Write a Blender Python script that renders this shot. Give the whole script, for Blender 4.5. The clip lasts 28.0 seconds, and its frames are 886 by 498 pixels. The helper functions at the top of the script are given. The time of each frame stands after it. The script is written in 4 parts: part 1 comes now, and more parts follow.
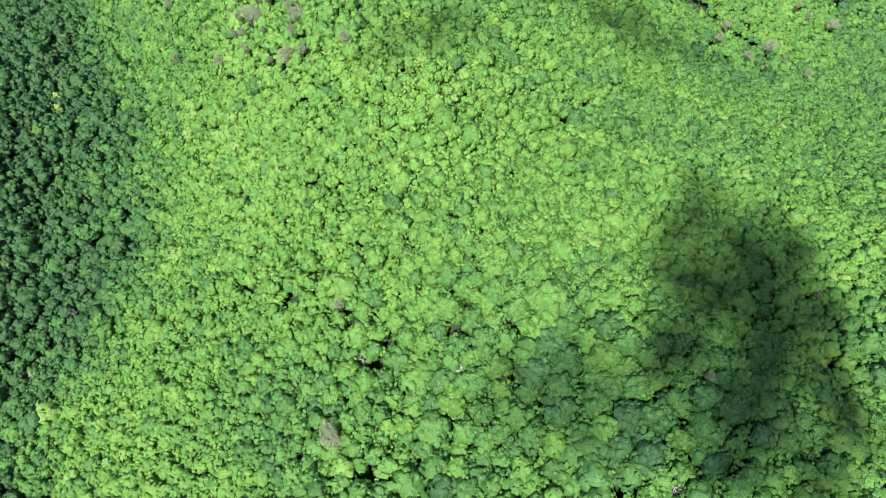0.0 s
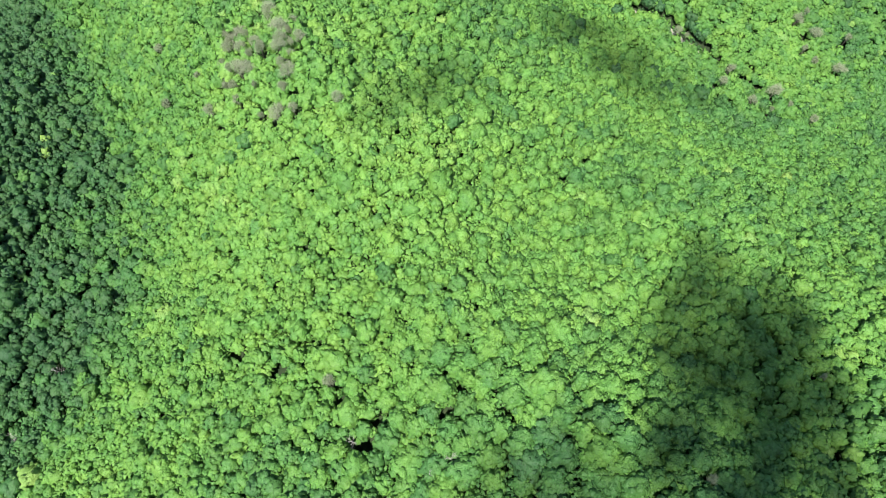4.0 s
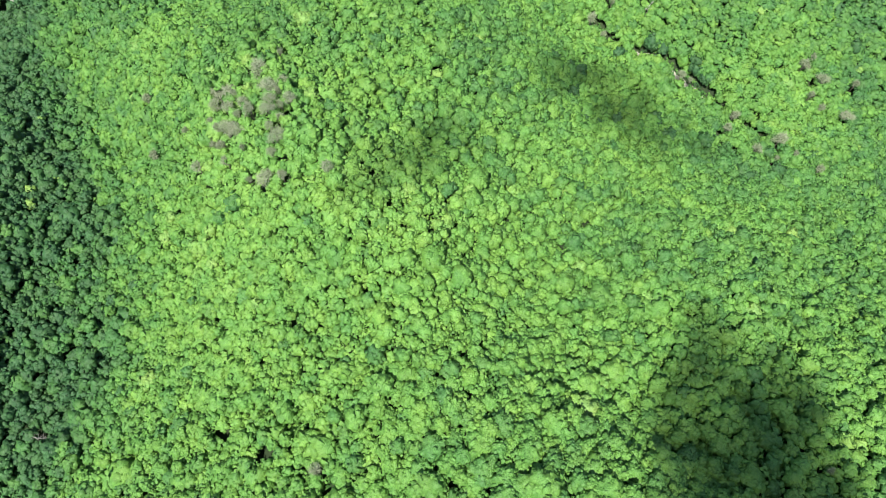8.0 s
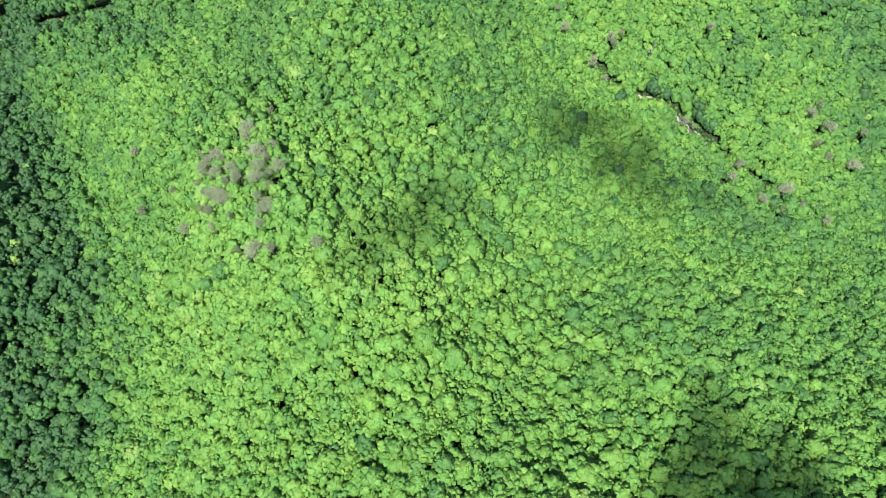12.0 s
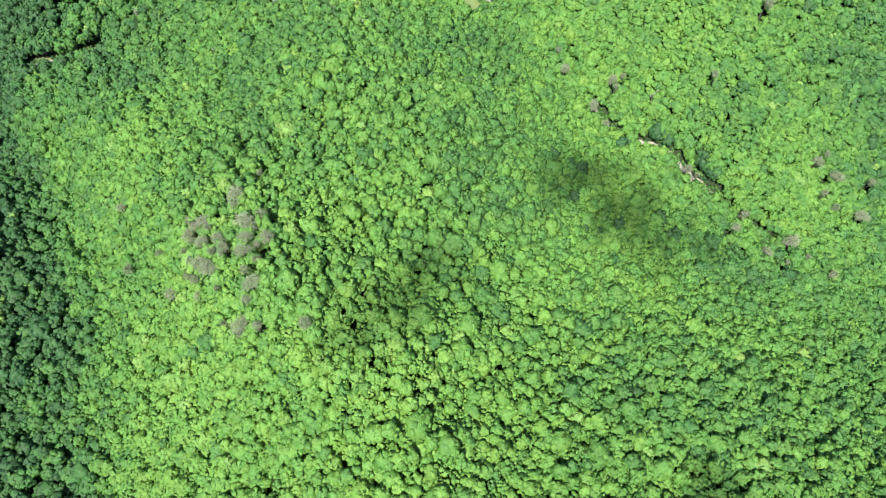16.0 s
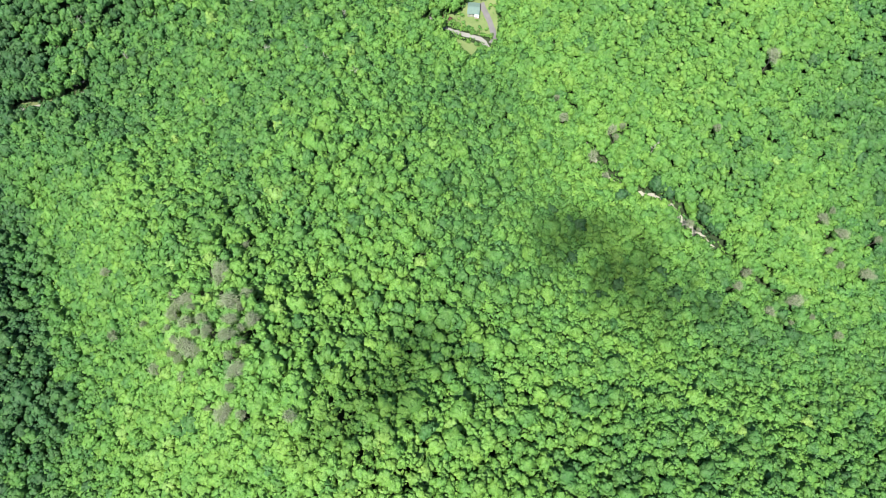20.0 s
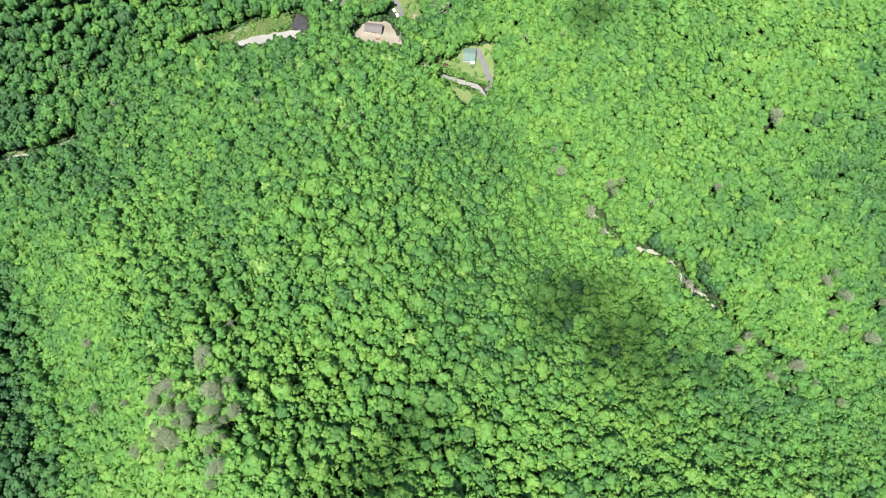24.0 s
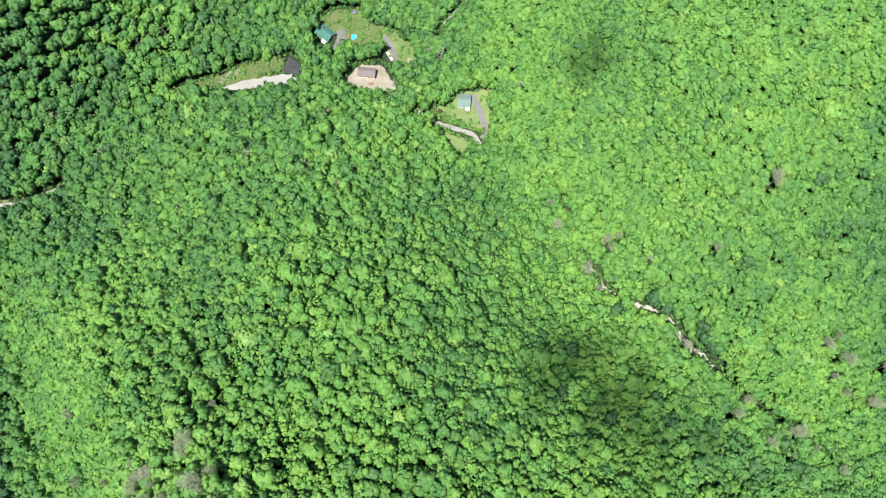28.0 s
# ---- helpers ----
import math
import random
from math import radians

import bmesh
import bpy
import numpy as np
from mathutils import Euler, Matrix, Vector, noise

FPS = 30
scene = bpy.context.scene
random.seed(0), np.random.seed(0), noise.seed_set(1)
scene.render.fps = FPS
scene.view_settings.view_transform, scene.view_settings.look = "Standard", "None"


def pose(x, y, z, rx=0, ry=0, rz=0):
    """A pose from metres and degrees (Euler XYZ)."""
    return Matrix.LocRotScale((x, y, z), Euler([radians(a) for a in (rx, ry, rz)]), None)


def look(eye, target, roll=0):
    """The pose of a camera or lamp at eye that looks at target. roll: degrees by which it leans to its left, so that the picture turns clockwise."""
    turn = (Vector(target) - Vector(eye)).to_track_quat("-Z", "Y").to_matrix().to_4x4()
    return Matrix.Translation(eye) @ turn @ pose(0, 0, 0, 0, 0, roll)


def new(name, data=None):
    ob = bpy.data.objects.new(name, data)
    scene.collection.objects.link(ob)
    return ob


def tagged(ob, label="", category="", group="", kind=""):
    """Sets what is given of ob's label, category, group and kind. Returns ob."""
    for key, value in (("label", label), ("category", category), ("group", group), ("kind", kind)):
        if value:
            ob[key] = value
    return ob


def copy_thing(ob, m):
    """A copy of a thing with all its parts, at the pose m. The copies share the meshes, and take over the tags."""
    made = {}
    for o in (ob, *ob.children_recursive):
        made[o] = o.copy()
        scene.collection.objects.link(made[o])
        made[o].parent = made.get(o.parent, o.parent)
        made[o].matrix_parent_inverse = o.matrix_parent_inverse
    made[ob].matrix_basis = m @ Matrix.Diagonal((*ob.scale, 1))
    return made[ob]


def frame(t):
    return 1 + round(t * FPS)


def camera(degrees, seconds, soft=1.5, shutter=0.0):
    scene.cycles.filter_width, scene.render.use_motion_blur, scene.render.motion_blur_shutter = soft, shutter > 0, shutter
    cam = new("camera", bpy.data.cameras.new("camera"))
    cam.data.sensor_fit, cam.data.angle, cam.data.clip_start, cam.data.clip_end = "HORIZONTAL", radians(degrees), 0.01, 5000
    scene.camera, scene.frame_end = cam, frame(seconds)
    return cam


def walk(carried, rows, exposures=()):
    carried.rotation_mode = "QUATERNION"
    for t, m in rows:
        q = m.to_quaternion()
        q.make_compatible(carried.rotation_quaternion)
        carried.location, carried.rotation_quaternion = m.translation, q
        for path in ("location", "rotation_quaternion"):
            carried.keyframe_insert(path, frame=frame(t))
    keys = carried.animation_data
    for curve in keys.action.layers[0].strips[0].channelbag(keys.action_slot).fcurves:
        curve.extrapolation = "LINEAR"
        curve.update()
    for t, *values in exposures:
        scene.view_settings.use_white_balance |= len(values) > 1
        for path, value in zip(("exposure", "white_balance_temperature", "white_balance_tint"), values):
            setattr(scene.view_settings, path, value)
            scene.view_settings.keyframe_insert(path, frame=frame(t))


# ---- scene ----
cam = camera(60.9, 28.0, soft=0.6)
METRES, EYE, TILT, LEAN, TURN = 280.0, 500.0, -70.8, 0.0, 0.0
ROWS = [
    (0.0, 0.0, 0.0, 0.0, -0.0, 0.0, -0.0),
    (0.5, 0.0011, 0.0058, 0.0161, 0.01, -0.01, -0.05),
    (1.0, 0.0022, 0.0113, 0.0321, 0.01, -0.05, -0.12),
    (1.5, 0.0035, 0.0168, 0.0474, 0.01, -0.06, -0.17),
    (2.0, 0.0046, 0.0219, 0.0626, 0.02, -0.08, -0.23),
    (2.5, 0.0058, 0.027, 0.0774, 0.02, -0.09, -0.29),
    (3.0, 0.0071, 0.0321, 0.092, 0.03, -0.11, -0.33),
    (3.5, 0.0086, 0.0373, 0.1065, 0.02, -0.12, -0.41),
    (5.5, 0.0149, 0.0602, 0.1708, 0.06, -0.24, -0.61),
    (6.0, 0.0164, 0.0665, 0.1875, 0.06, -0.28, -0.66),
    (6.5, 0.0179, 0.0724, 0.2041, 0.08, -0.3, -0.69),
    (7.0, 0.0191, 0.0785, 0.2211, 0.09, -0.33, -0.74),
    (7.5, 0.0206, 0.0844, 0.238, 0.11, -0.35, -0.77),
    (8.0, 0.0221, 0.0905, 0.2549, 0.13, -0.35, -0.82),
    (8.5, 0.0236, 0.0965, 0.2721, 0.14, -0.39, -0.87),
    (9.0, 0.0253, 0.1024, 0.289, 0.14, -0.41, -0.89),
    (9.5, 0.0268, 0.1083, 0.3061, 0.16, -0.43, -0.92),
    (10.0, 0.0281, 0.1142, 0.3229, 0.18, -0.46, -0.92),
    (10.5, 0.0292, 0.1202, 0.3395, 0.2, -0.48, -0.97),
    (11.0, 0.0304, 0.1263, 0.3555, 0.23, -0.5, -0.98),
    (11.5, 0.0313, 0.1323, 0.3714, 0.24, -0.52, -1.0),
    (12.0, 0.0323, 0.1382, 0.3875, 0.25, -0.56, -1.0),
    (12.5, 0.0334, 0.1441, 0.4037, 0.27, -0.58, -1.03),
    (14.5, 0.0381, 0.1682, 0.4704, 0.33, -0.75, -1.13),
    (15.0, 0.0394, 0.1741, 0.4874, 0.35, -0.79, -1.15),
    (15.5, 0.0409, 0.1799, 0.5042, 0.36, -0.82, -1.16),
    (16.0, 0.0421, 0.1857, 0.5216, 0.35, -0.85, -1.2),
    (16.5, 0.0435, 0.1916, 0.539, 0.36, -0.87, -1.22),
    (17.0, 0.0452, 0.1975, 0.5563, 0.37, -0.89, -1.25),
    (17.5, 0.0467, 0.2036, 0.574, 0.38, -0.94, -1.27),
    (18.0, 0.0483, 0.2095, 0.5911, 0.4, -0.94, -1.29),
    (18.5, 0.0495, 0.2155, 0.6088, 0.4, -0.98, -1.35),
    (19.0, 0.0511, 0.2214, 0.6263, 0.43, -0.99, -1.35),
    (19.5, 0.0526, 0.2274, 0.6443, 0.44, -1.04, -1.38),
    (20.0, 0.0543, 0.2333, 0.6614, 0.45, -1.03, -1.4),
    (20.5, 0.056, 0.2393, 0.6799, 0.46, -1.07, -1.42),
    (21.0, 0.0579, 0.2454, 0.6979, 0.48, -1.11, -1.44),
    (21.5, 0.0599, 0.2513, 0.7159, 0.51, -1.12, -1.47),
    (23.5, 0.0677, 0.2747, 0.7878, 0.56, -1.18, -1.57),
    (24.0, 0.0695, 0.2807, 0.8059, 0.57, -1.2, -1.56),
    (24.5, 0.0714, 0.2867, 0.8235, 0.59, -1.21, -1.57),
    (25.0, 0.0734, 0.2926, 0.8412, 0.62, -1.24, -1.59),
    (25.5, 0.0753, 0.2985, 0.8586, 0.62, -1.23, -1.61),
    (26.0, 0.0776, 0.3043, 0.8756, 0.64, -1.24, -1.65),
    (26.5, 0.0798, 0.3102, 0.8922, 0.66, -1.24, -1.67),
    (27.0, 0.0821, 0.3159, 0.9086, 0.68, -1.25, -1.69),
    (27.5, 0.0843, 0.3216, 0.9247, 0.71, -1.26, -1.7),
    (28.0, 0.0869, 0.3273, 0.9406, 0.74, -1.27, -1.74),
]
walk(cam, [(t, pose(0, 0, EYE, TILT, LEAN, TURN) @ pose(METRES * x, METRES * y, METRES * z, 90 + pitch, roll, yaw)) for t, x, y, z, yaw, pitch, roll in ROWS])

# ---- daylight: high summer sun from behind the camera, clear sky ----
SUN_WAY = Vector((0.1645, 0.340, -0.940)).normalized()
world = bpy.data.worlds.new("sky")
scene.world = world
world.use_nodes = True
wn = world.node_tree
sky = wn.nodes.new("ShaderNodeTexSky")
sky.sky_type, sky.sun_disc = "NISHITA", False
sky.sun_elevation = math.asin(-SUN_WAY.z)
sky.sun_rotation = math.atan2(-SUN_WAY.x, -SUN_WAY.y)
sky.altitude = 900
wn.links.new(sky.outputs[0], wn.nodes["Background"].inputs[0])
wn.nodes["Background"].inputs[1].default_value = 0.085
sun_data = bpy.data.lights.new("sun", "SUN")
sun_data.energy, sun_data.angle, sun_data.color = 4.7, radians(0.53), (1.0, 0.96, 0.88)
sun = new("sun", sun_data)
sun.matrix_world = look((0, 0, 1500), Vector((0, 0, 1500)) + SUN_WAY)
scene.view_settings.exposure = 1.04


# ---- materials ----
class Nodes:
    """A short hand for building one node material."""

    def __init__(self, name):
        self.mat = bpy.data.materials.new(name)
        self.mat.use_nodes = True
        self.tree = self.mat.node_tree
        self.bsdf = self.tree.nodes["Principled BSDF"]
        self.out = self.tree.nodes["Material Output"]

    def add(self, kind, **values):
        node = self.tree.nodes.new(kind)
        for key, value in values.items():
            setattr(node, key, value)
        return node

    def link(self, a, b):
        self.tree.links.new(a, b)

    def noise(self, scale, detail=4.0, rough=0.6, space=True):
        n = self.add("ShaderNodeTexNoise")
        n.inputs["Scale"].default_value, n.inputs["Detail"].default_value, n.inputs["Roughness"].default_value = scale, detail, rough
        if space:
            g = self.add("ShaderNodeNewGeometry")
            self.link(g.outputs["Position"], n.inputs["Vector"])
        return n.outputs["Fac"]

    def ramp(self, fac, stops):
        r = self.add("ShaderNodeValToRGB")
        while len(r.color_ramp.elements) < len(stops):
            r.color_ramp.elements.new(0.5)
        for e, (at, colour) in zip(r.color_ramp.elements, stops):
            e.position, e.color = at, (*colour, 1)
        self.link(fac, r.inputs[0])
        return r.outputs[0]

    def mix(self, fac, a, b, how="MIX"):
        m = self.add("ShaderNodeMix", data_type="RGBA", blend_type=how)
        for socket, value in ((m.inputs[0], fac), (m.inputs[6], a), (m.inputs[7], b)):
            if isinstance(value, (int, float)):
                socket.default_value = value
            elif isinstance(value, tuple):
                socket.default_value = (*value, 1)
            else:
                self.link(value, socket)
        return m.outputs[2]

    def math(self, how, a, b):
        m = self.add("ShaderNodeMath", operation=how)
        for socket, value in zip(m.inputs, (a, b)):
            if isinstance(value, (int, float)):
                socket.default_value = value
            else:
                self.link(value, socket)
        return m.outputs[0]

    def bump(self, height, strength=0.5, distance=0.1):
        b = self.add("ShaderNodeBump")
        b.inputs["Strength"].default_value, b.inputs["Distance"].default_value = strength, distance
        self.link(height, b.inputs["Height"])
        self.link(b.outputs[0], self.bsdf.inputs["Normal"])

    def finish(self, colour, rough=0.8, metal=0.0, spec=0.3):
        if isinstance(colour, tuple):
            self.bsdf.inputs["Base Color"].default_value = (*colour, 1)
        else:
            self.link(colour, self.bsdf.inputs["Base Color"])
        self.bsdf.inputs["Roughness"].default_value = rough
        self.bsdf.inputs["Metallic"].default_value = metal
        self.bsdf.inputs["Specular IOR Level"].default_value = spec
        return self.mat


def surface(name, scale, stops, rough=0.85, metal=0.0, fine=9.0, bump=0.4, distance=0.05, spec=0.3):
    """A material with variation at two scales: broad stains and fine grain, both as colour, the grain as relief too."""
    n = Nodes(name)
    broad, grain = n.noise(scale, 3.0), n.noise(fine, 6.0)
    both = n.math("ADD", n.math("MULTIPLY", broad, 0.6), n.math("MULTIPLY", grain, 0.4))
    n.bump(grain, bump, distance)
    return n.finish(n.ramp(both, stops), rough, metal, spec)


def leaf_material():
    """Leaves: the tree's own hue from the mesh's tint, sprays of older and younger leaves, a random mottle that paints
    in shaded gaps, rough with leaf clumps, light through the blade.
    """
    n = Nodes("leaves")
    tint = n.add("ShaderNodeAttribute", attribute_name="tint").outputs["Fac"]
    own = n.add("ShaderNodeNewGeometry").outputs["Random Per Island"]
    place = n.add("ShaderNodeNewGeometry").outputs["Position"]
    fac = n.math("ADD", n.math("MULTIPLY", tint, 0.95), n.math("MULTIPLY", own, 0.05))
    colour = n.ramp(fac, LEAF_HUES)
    age = n.ramp(own, [(0.0, (0.86, 0.88, 0.88)), (0.5, (1.0, 1.0, 1.0)), (1.0, (1.11, 1.10, 1.05))])
    colour = n.mix(1.0, colour, age, "MULTIPLY")
    sort = n.ramp(n.noise(0.11, 1.0, 0.5), [(0.34, (0.92, 0.98, 1.07)), (0.5, (1.0, 1.0, 1.0)), (0.66, (1.08, 1.0, 0.96))])
    colour = n.mix(1.0, colour, sort, "MULTIPLY")
    # random mottle; its dark end stands for shade in gaps between leaves
    mottle = n.ramp(n.noise(2.0, 5.0, 0.8), [(0.36, (0.54, 0.58, 0.56)), (0.5, (1.0, 1.0, 1.0)), (0.64, (1.32, 1.29, 1.24))])
    colour = n.mix(1.0, colour, mottle, "MULTIPLY")
    clump = n.add("ShaderNodeTexVoronoi", feature="SMOOTH_F1")
    clump.inputs["Scale"].default_value, clump.inputs["Smoothness"].default_value, clump.inputs["Randomness"].default_value = 1 / 0.6, 0.25, 1.0
    n.link(place, clump.inputs["Vector"])
    n.bump(n.math("MULTIPLY", clump.outputs["Distance"], -0.33), 1.0, LEAF_RELIEF)
    mat = n.finish(colour, 0.46, 0.0, 0.30)
    thin = n.add("ShaderNodeBsdfTranslucent")
    n.link(n.mix(1.0, colour, (1.1, 1.2, 0.6), "MULTIPLY"), thin.inputs[0])
    both = n.add("ShaderNodeMixShader")
    both.inputs[0].default_value = 0.12
    n.link(n.bsdf.outputs[0], both.inputs[1])
    n.link(thin.outputs[0], both.inputs[2])
    n.link(both.outputs[0], n.out.inputs[0])
    return mat


LEAF_RELIEF = 0.95
LEAF_HUES = [(0.0, (0.035, 0.094, 0.036)), (0.25, (0.062, 0.165, 0.043)), (0.5, (0.104, 0.241, 0.047)), (0.75, (0.144, 0.294, 0.056)),
             (0.95, (0.180, 0.315, 0.080)), (1.0, (0.202, 0.318, 0.102))]
LEAVES = leaf_material()
BARK = surface("bark", 0.8, [(0.3, (0.09, 0.075, 0.06)), (0.7, (0.24, 0.21, 0.18))], 0.9, fine=6.0)
DEAD_WOOD = surface("weathered dead wood", 0.6, [(0.3, (0.28, 0.27, 0.25)), (0.7, (0.52, 0.50, 0.46))], 0.85, fine=5.0)
GREY_TWIGS = surface("bare twigs", 0.5, [(0.3, (0.195, 0.235, 0.140)), (0.7, (0.30, 0.335, 0.220))], 0.9, fine=3.0)
# leaf litter, its colours lowered to paint in the shade between trees
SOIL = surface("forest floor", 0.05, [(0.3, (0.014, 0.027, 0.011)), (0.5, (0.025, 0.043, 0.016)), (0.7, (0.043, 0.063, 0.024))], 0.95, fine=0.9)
GRAVEL = surface("pale gravel", 0.12, [(0.3, (0.20, 0.197, 0.18)), (0.7, (0.30, 0.295, 0.275))], 0.95, fine=2.5)
WHITE_GRAVEL = surface("white crushed stone", 0.10, [(0.3, (0.25, 0.243, 0.225)), (0.7, (0.35, 0.343, 0.32))], 0.95, fine=2.5)
DIRT = surface("tan dirt", 0.10, [(0.3, (0.19, 0.163, 0.122)), (0.55, (0.285, 0.255, 0.205)), (0.75, (0.39, 0.362, 0.31))], 0.95, fine=1.6)
TRACK_DIRT = surface("stony track", 0.15, [(0.3, (0.20, 0.20, 0.155)), (0.7, (0.36, 0.36, 0.30))], 0.95, fine=1.5)
ASPHALT = surface("worn grey asphalt", 0.2, [(0.3, (0.11, 0.105, 0.11)), (0.7, (0.19, 0.185, 0.185))], 0.9, fine=4.0)
CINDER = surface("black cinders", 0.25, [(0.3, (0.022, 0.023, 0.026)), (0.7, (0.075, 0.075, 0.08))], 0.95, fine=2.0)
LAWN = surface("mown lawn", 0.09, [(0.3, (0.098, 0.155, 0.048)), (0.7, (0.19, 0.235, 0.095))], 0.95, fine=1.3)
SCRUB = surface("rough meadow", 0.08, [(0.3, (0.072, 0.115, 0.040)), (0.55, (0.135, 0.162, 0.066)), (0.75, (0.225, 0.205, 0.115))], 0.95, fine=0.7)
STONES = surface("creek stones", 0.3, [(0.3, (0.10, 0.10, 0.10)), (0.7, (0.28, 0.27, 0.26))], 0.8, fine=1.2)


# ---- the lie of the land: long spurs and hollows over a sloping base ----
LANDFORMS = [  # x, y, half length, half width, turn in degrees, height
    (203, 477, 40, 84, 14.1, 47),
    (-48, 203, 36, 170, 45.0, 113),
    (-49, 196, 197, 33, 142.4, -67),
    (478, 557, 371, 154, 150.6, 301),
    (-296, 633, 77, 54, 53.0, 179),
    (178, -4, 209, 156, 18.8, 200),
    (-310, 172, 42, 108, 2.8, 86),
    (18, 324, 78, 137, 31.1, 100),
    (-95, 222, 259, 77, 95.0, 63),
    (-195, 315, 38, 50, 0, 14),
    (-165, 245, 30, 30, 0, 10),
    (165, 215, 40, 35, 0, 11),
    (2, 222, 30, 28, 0, 12),
    (-95, 365, 35, 30, 0, 11),
    (-240, 240, 35, 60, 0, 8),
    (-90, 150, 35, 35, 0, 6),
]


def land(x, y):
    """The ground's height. Far out the valley passes into rolling mountains."""
    x, y = np.asarray(x, float), np.asarray(y, float)
    near = 15.04 - 0.1188 * x - 0.1555 * y
    for cx, cy, sx, sy, turn, high in LANDFORMS:
        c, s = math.cos(radians(turn)), math.sin(radians(turn))
        u, v = ((x - cx) * c + (y - cy) * s) / sx, (-(x - cx) * s + (y - cy) * c) / sy
        near = near + high * np.exp(-(u * u + v * v) / 2)
    far = 70 + 75 * np.sin(x / 310 + 1.1 * np.sin(y / 540)) * np.cos(y / 360 + 0.6) + 55 * np.sin(x / 790 - y / 640 + 1.0)
    out = np.clip((np.hypot(x / 1.0, (y - 310) / 1.05) - 400) / 330, 0, 1)
    out = out * out * (3 - 2 * out)
    return near * (1 - out) + far * out


def ground_at(x, y):
    return float(land(x, y))


# ---- small helpers for meshes ----
def mesh_from(name, verts, faces, mats, smooth=False, face_mats=None, tint=None):
    """A mesh from arrays of corners and of triangles or quads."""
    verts, faces = np.asarray(verts, np.float32), np.asarray(faces, np.int32)
    me = bpy.data.meshes.new(name)
    n, k = faces.shape
    me.vertices.add(len(verts))
    me.vertices.foreach_set("co", verts.ravel())
    me.loops.add(n * k)
    me.loops.foreach_set("vertex_index", faces.ravel())
    me.polygons.add(n)
    me.polygons.foreach_set("loop_start", np.arange(0, n * k, k, dtype=np.int32))
    if face_mats is not None:
        me.polygons.foreach_set("material_index", np.asarray(face_mats, np.int32))
    me.polygons.foreach_set("use_smooth", np.full(n, smooth))
    for m in mats:
        me.materials.append(m)
    if tint is not None:
        a = me.attributes.new("tint", "FLOAT", "POINT")
        a.data.foreach_set("value", np.asarray(tint, np.float32))
    me.update(calc_edges=True)
    return me


def part(name, bm, material, parent, label=""):
    """Links a bmesh as one mesh object under a thing or a part."""
    me = bpy.data.meshes.new(name)
    bm.to_mesh(me)
    bm.free()
    me.materials.append(material)
    ob = new(name, me)
    ob.parent = parent
    if label:
        ob["label"] = label
    return ob


def thing(name, x, y, z, turn, label, category, group=""):
    """An Empty at the base of a thing."""
    ob = new(name)
    ob.matrix_world = pose(x, y, z, 0, 0, turn)
    return tagged(ob, label, category, group)


def box(bm, sx, sy, sz, at=(0, 0, 0), turn=(0, 0, 0), bevel=0.0):
    """A box of that size centred at a place, with softened edges."""
    made = bmesh.ops.create_cube(bm, size=1.0, matrix=pose(*at, *turn) @ Matrix.Diagonal((sx, sy, sz, 1)))
    if bevel:
        edges = list({e for v in made["verts"] for e in v.link_edges})
        bmesh.ops.bevel(bm, geom=edges, offset=bevel, segments=2, affect="EDGES")
    return bm


def boxed(*args, **keys):
    return box(bmesh.new(), *args, **keys)


# ---- ground: one sheet out to the horizon ----
def spread(near_from, near_to, step, reach):
    """Lines close together over the near stretch and ever farther apart beyond it."""
    lines, gap = list(np.arange(near_from, near_to + 0.1, step)), step
    lo, hi = near_from, near_to
    while lo > near_from - reach:
        gap *= 1.22
        lo, hi = lo - gap, hi + gap
        lines = [lo] + lines + [hi]
    return np.array(lines)


def sheet(xs, ys):
    gx, gy = np.meshgrid(xs, ys)
    verts = np.stack([gx.ravel(), gy.ravel(), land(gx, gy).ravel()], 1)
    w, h = len(xs), len(ys)
    i = (np.arange(h - 1)[:, None] * w + np.arange(w - 1)).ravel()
    return verts, np.stack([i, i + 1, i + w + 1, i + w], 1)


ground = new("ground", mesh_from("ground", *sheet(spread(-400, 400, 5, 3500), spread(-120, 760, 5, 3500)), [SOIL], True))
tagged(ground, "leaf-littered forest floor of a steep mountain valley, darkened for the shade in the gaps", "ground", kind="structure")


# ---- roads, tracks and clearings, draped on the ground ----
def smooth_line(points, step=2.0):
    """A soft curve through the points, with a point every step metres."""
    p = np.array(points, float)
    p = np.vstack([2 * p[0] - p[1], p, 2 * p[-1] - p[-2]])
    out = []
    for a, b, c, d in zip(p, p[1:], p[2:], p[3:]):
        n = max(2, int(np.linalg.norm(c - b) / step))
        for t in np.arange(n)[:, None] / n:
            out.append(0.5 * (2 * b + (c - a) * t + (2 * a - 5 * b + 4 * c - d) * t * t + (3 * b - a - 3 * c + d) * t**3)[None][0])
    return np.vstack([np.array(out).reshape(-1, 2), p[-2]])


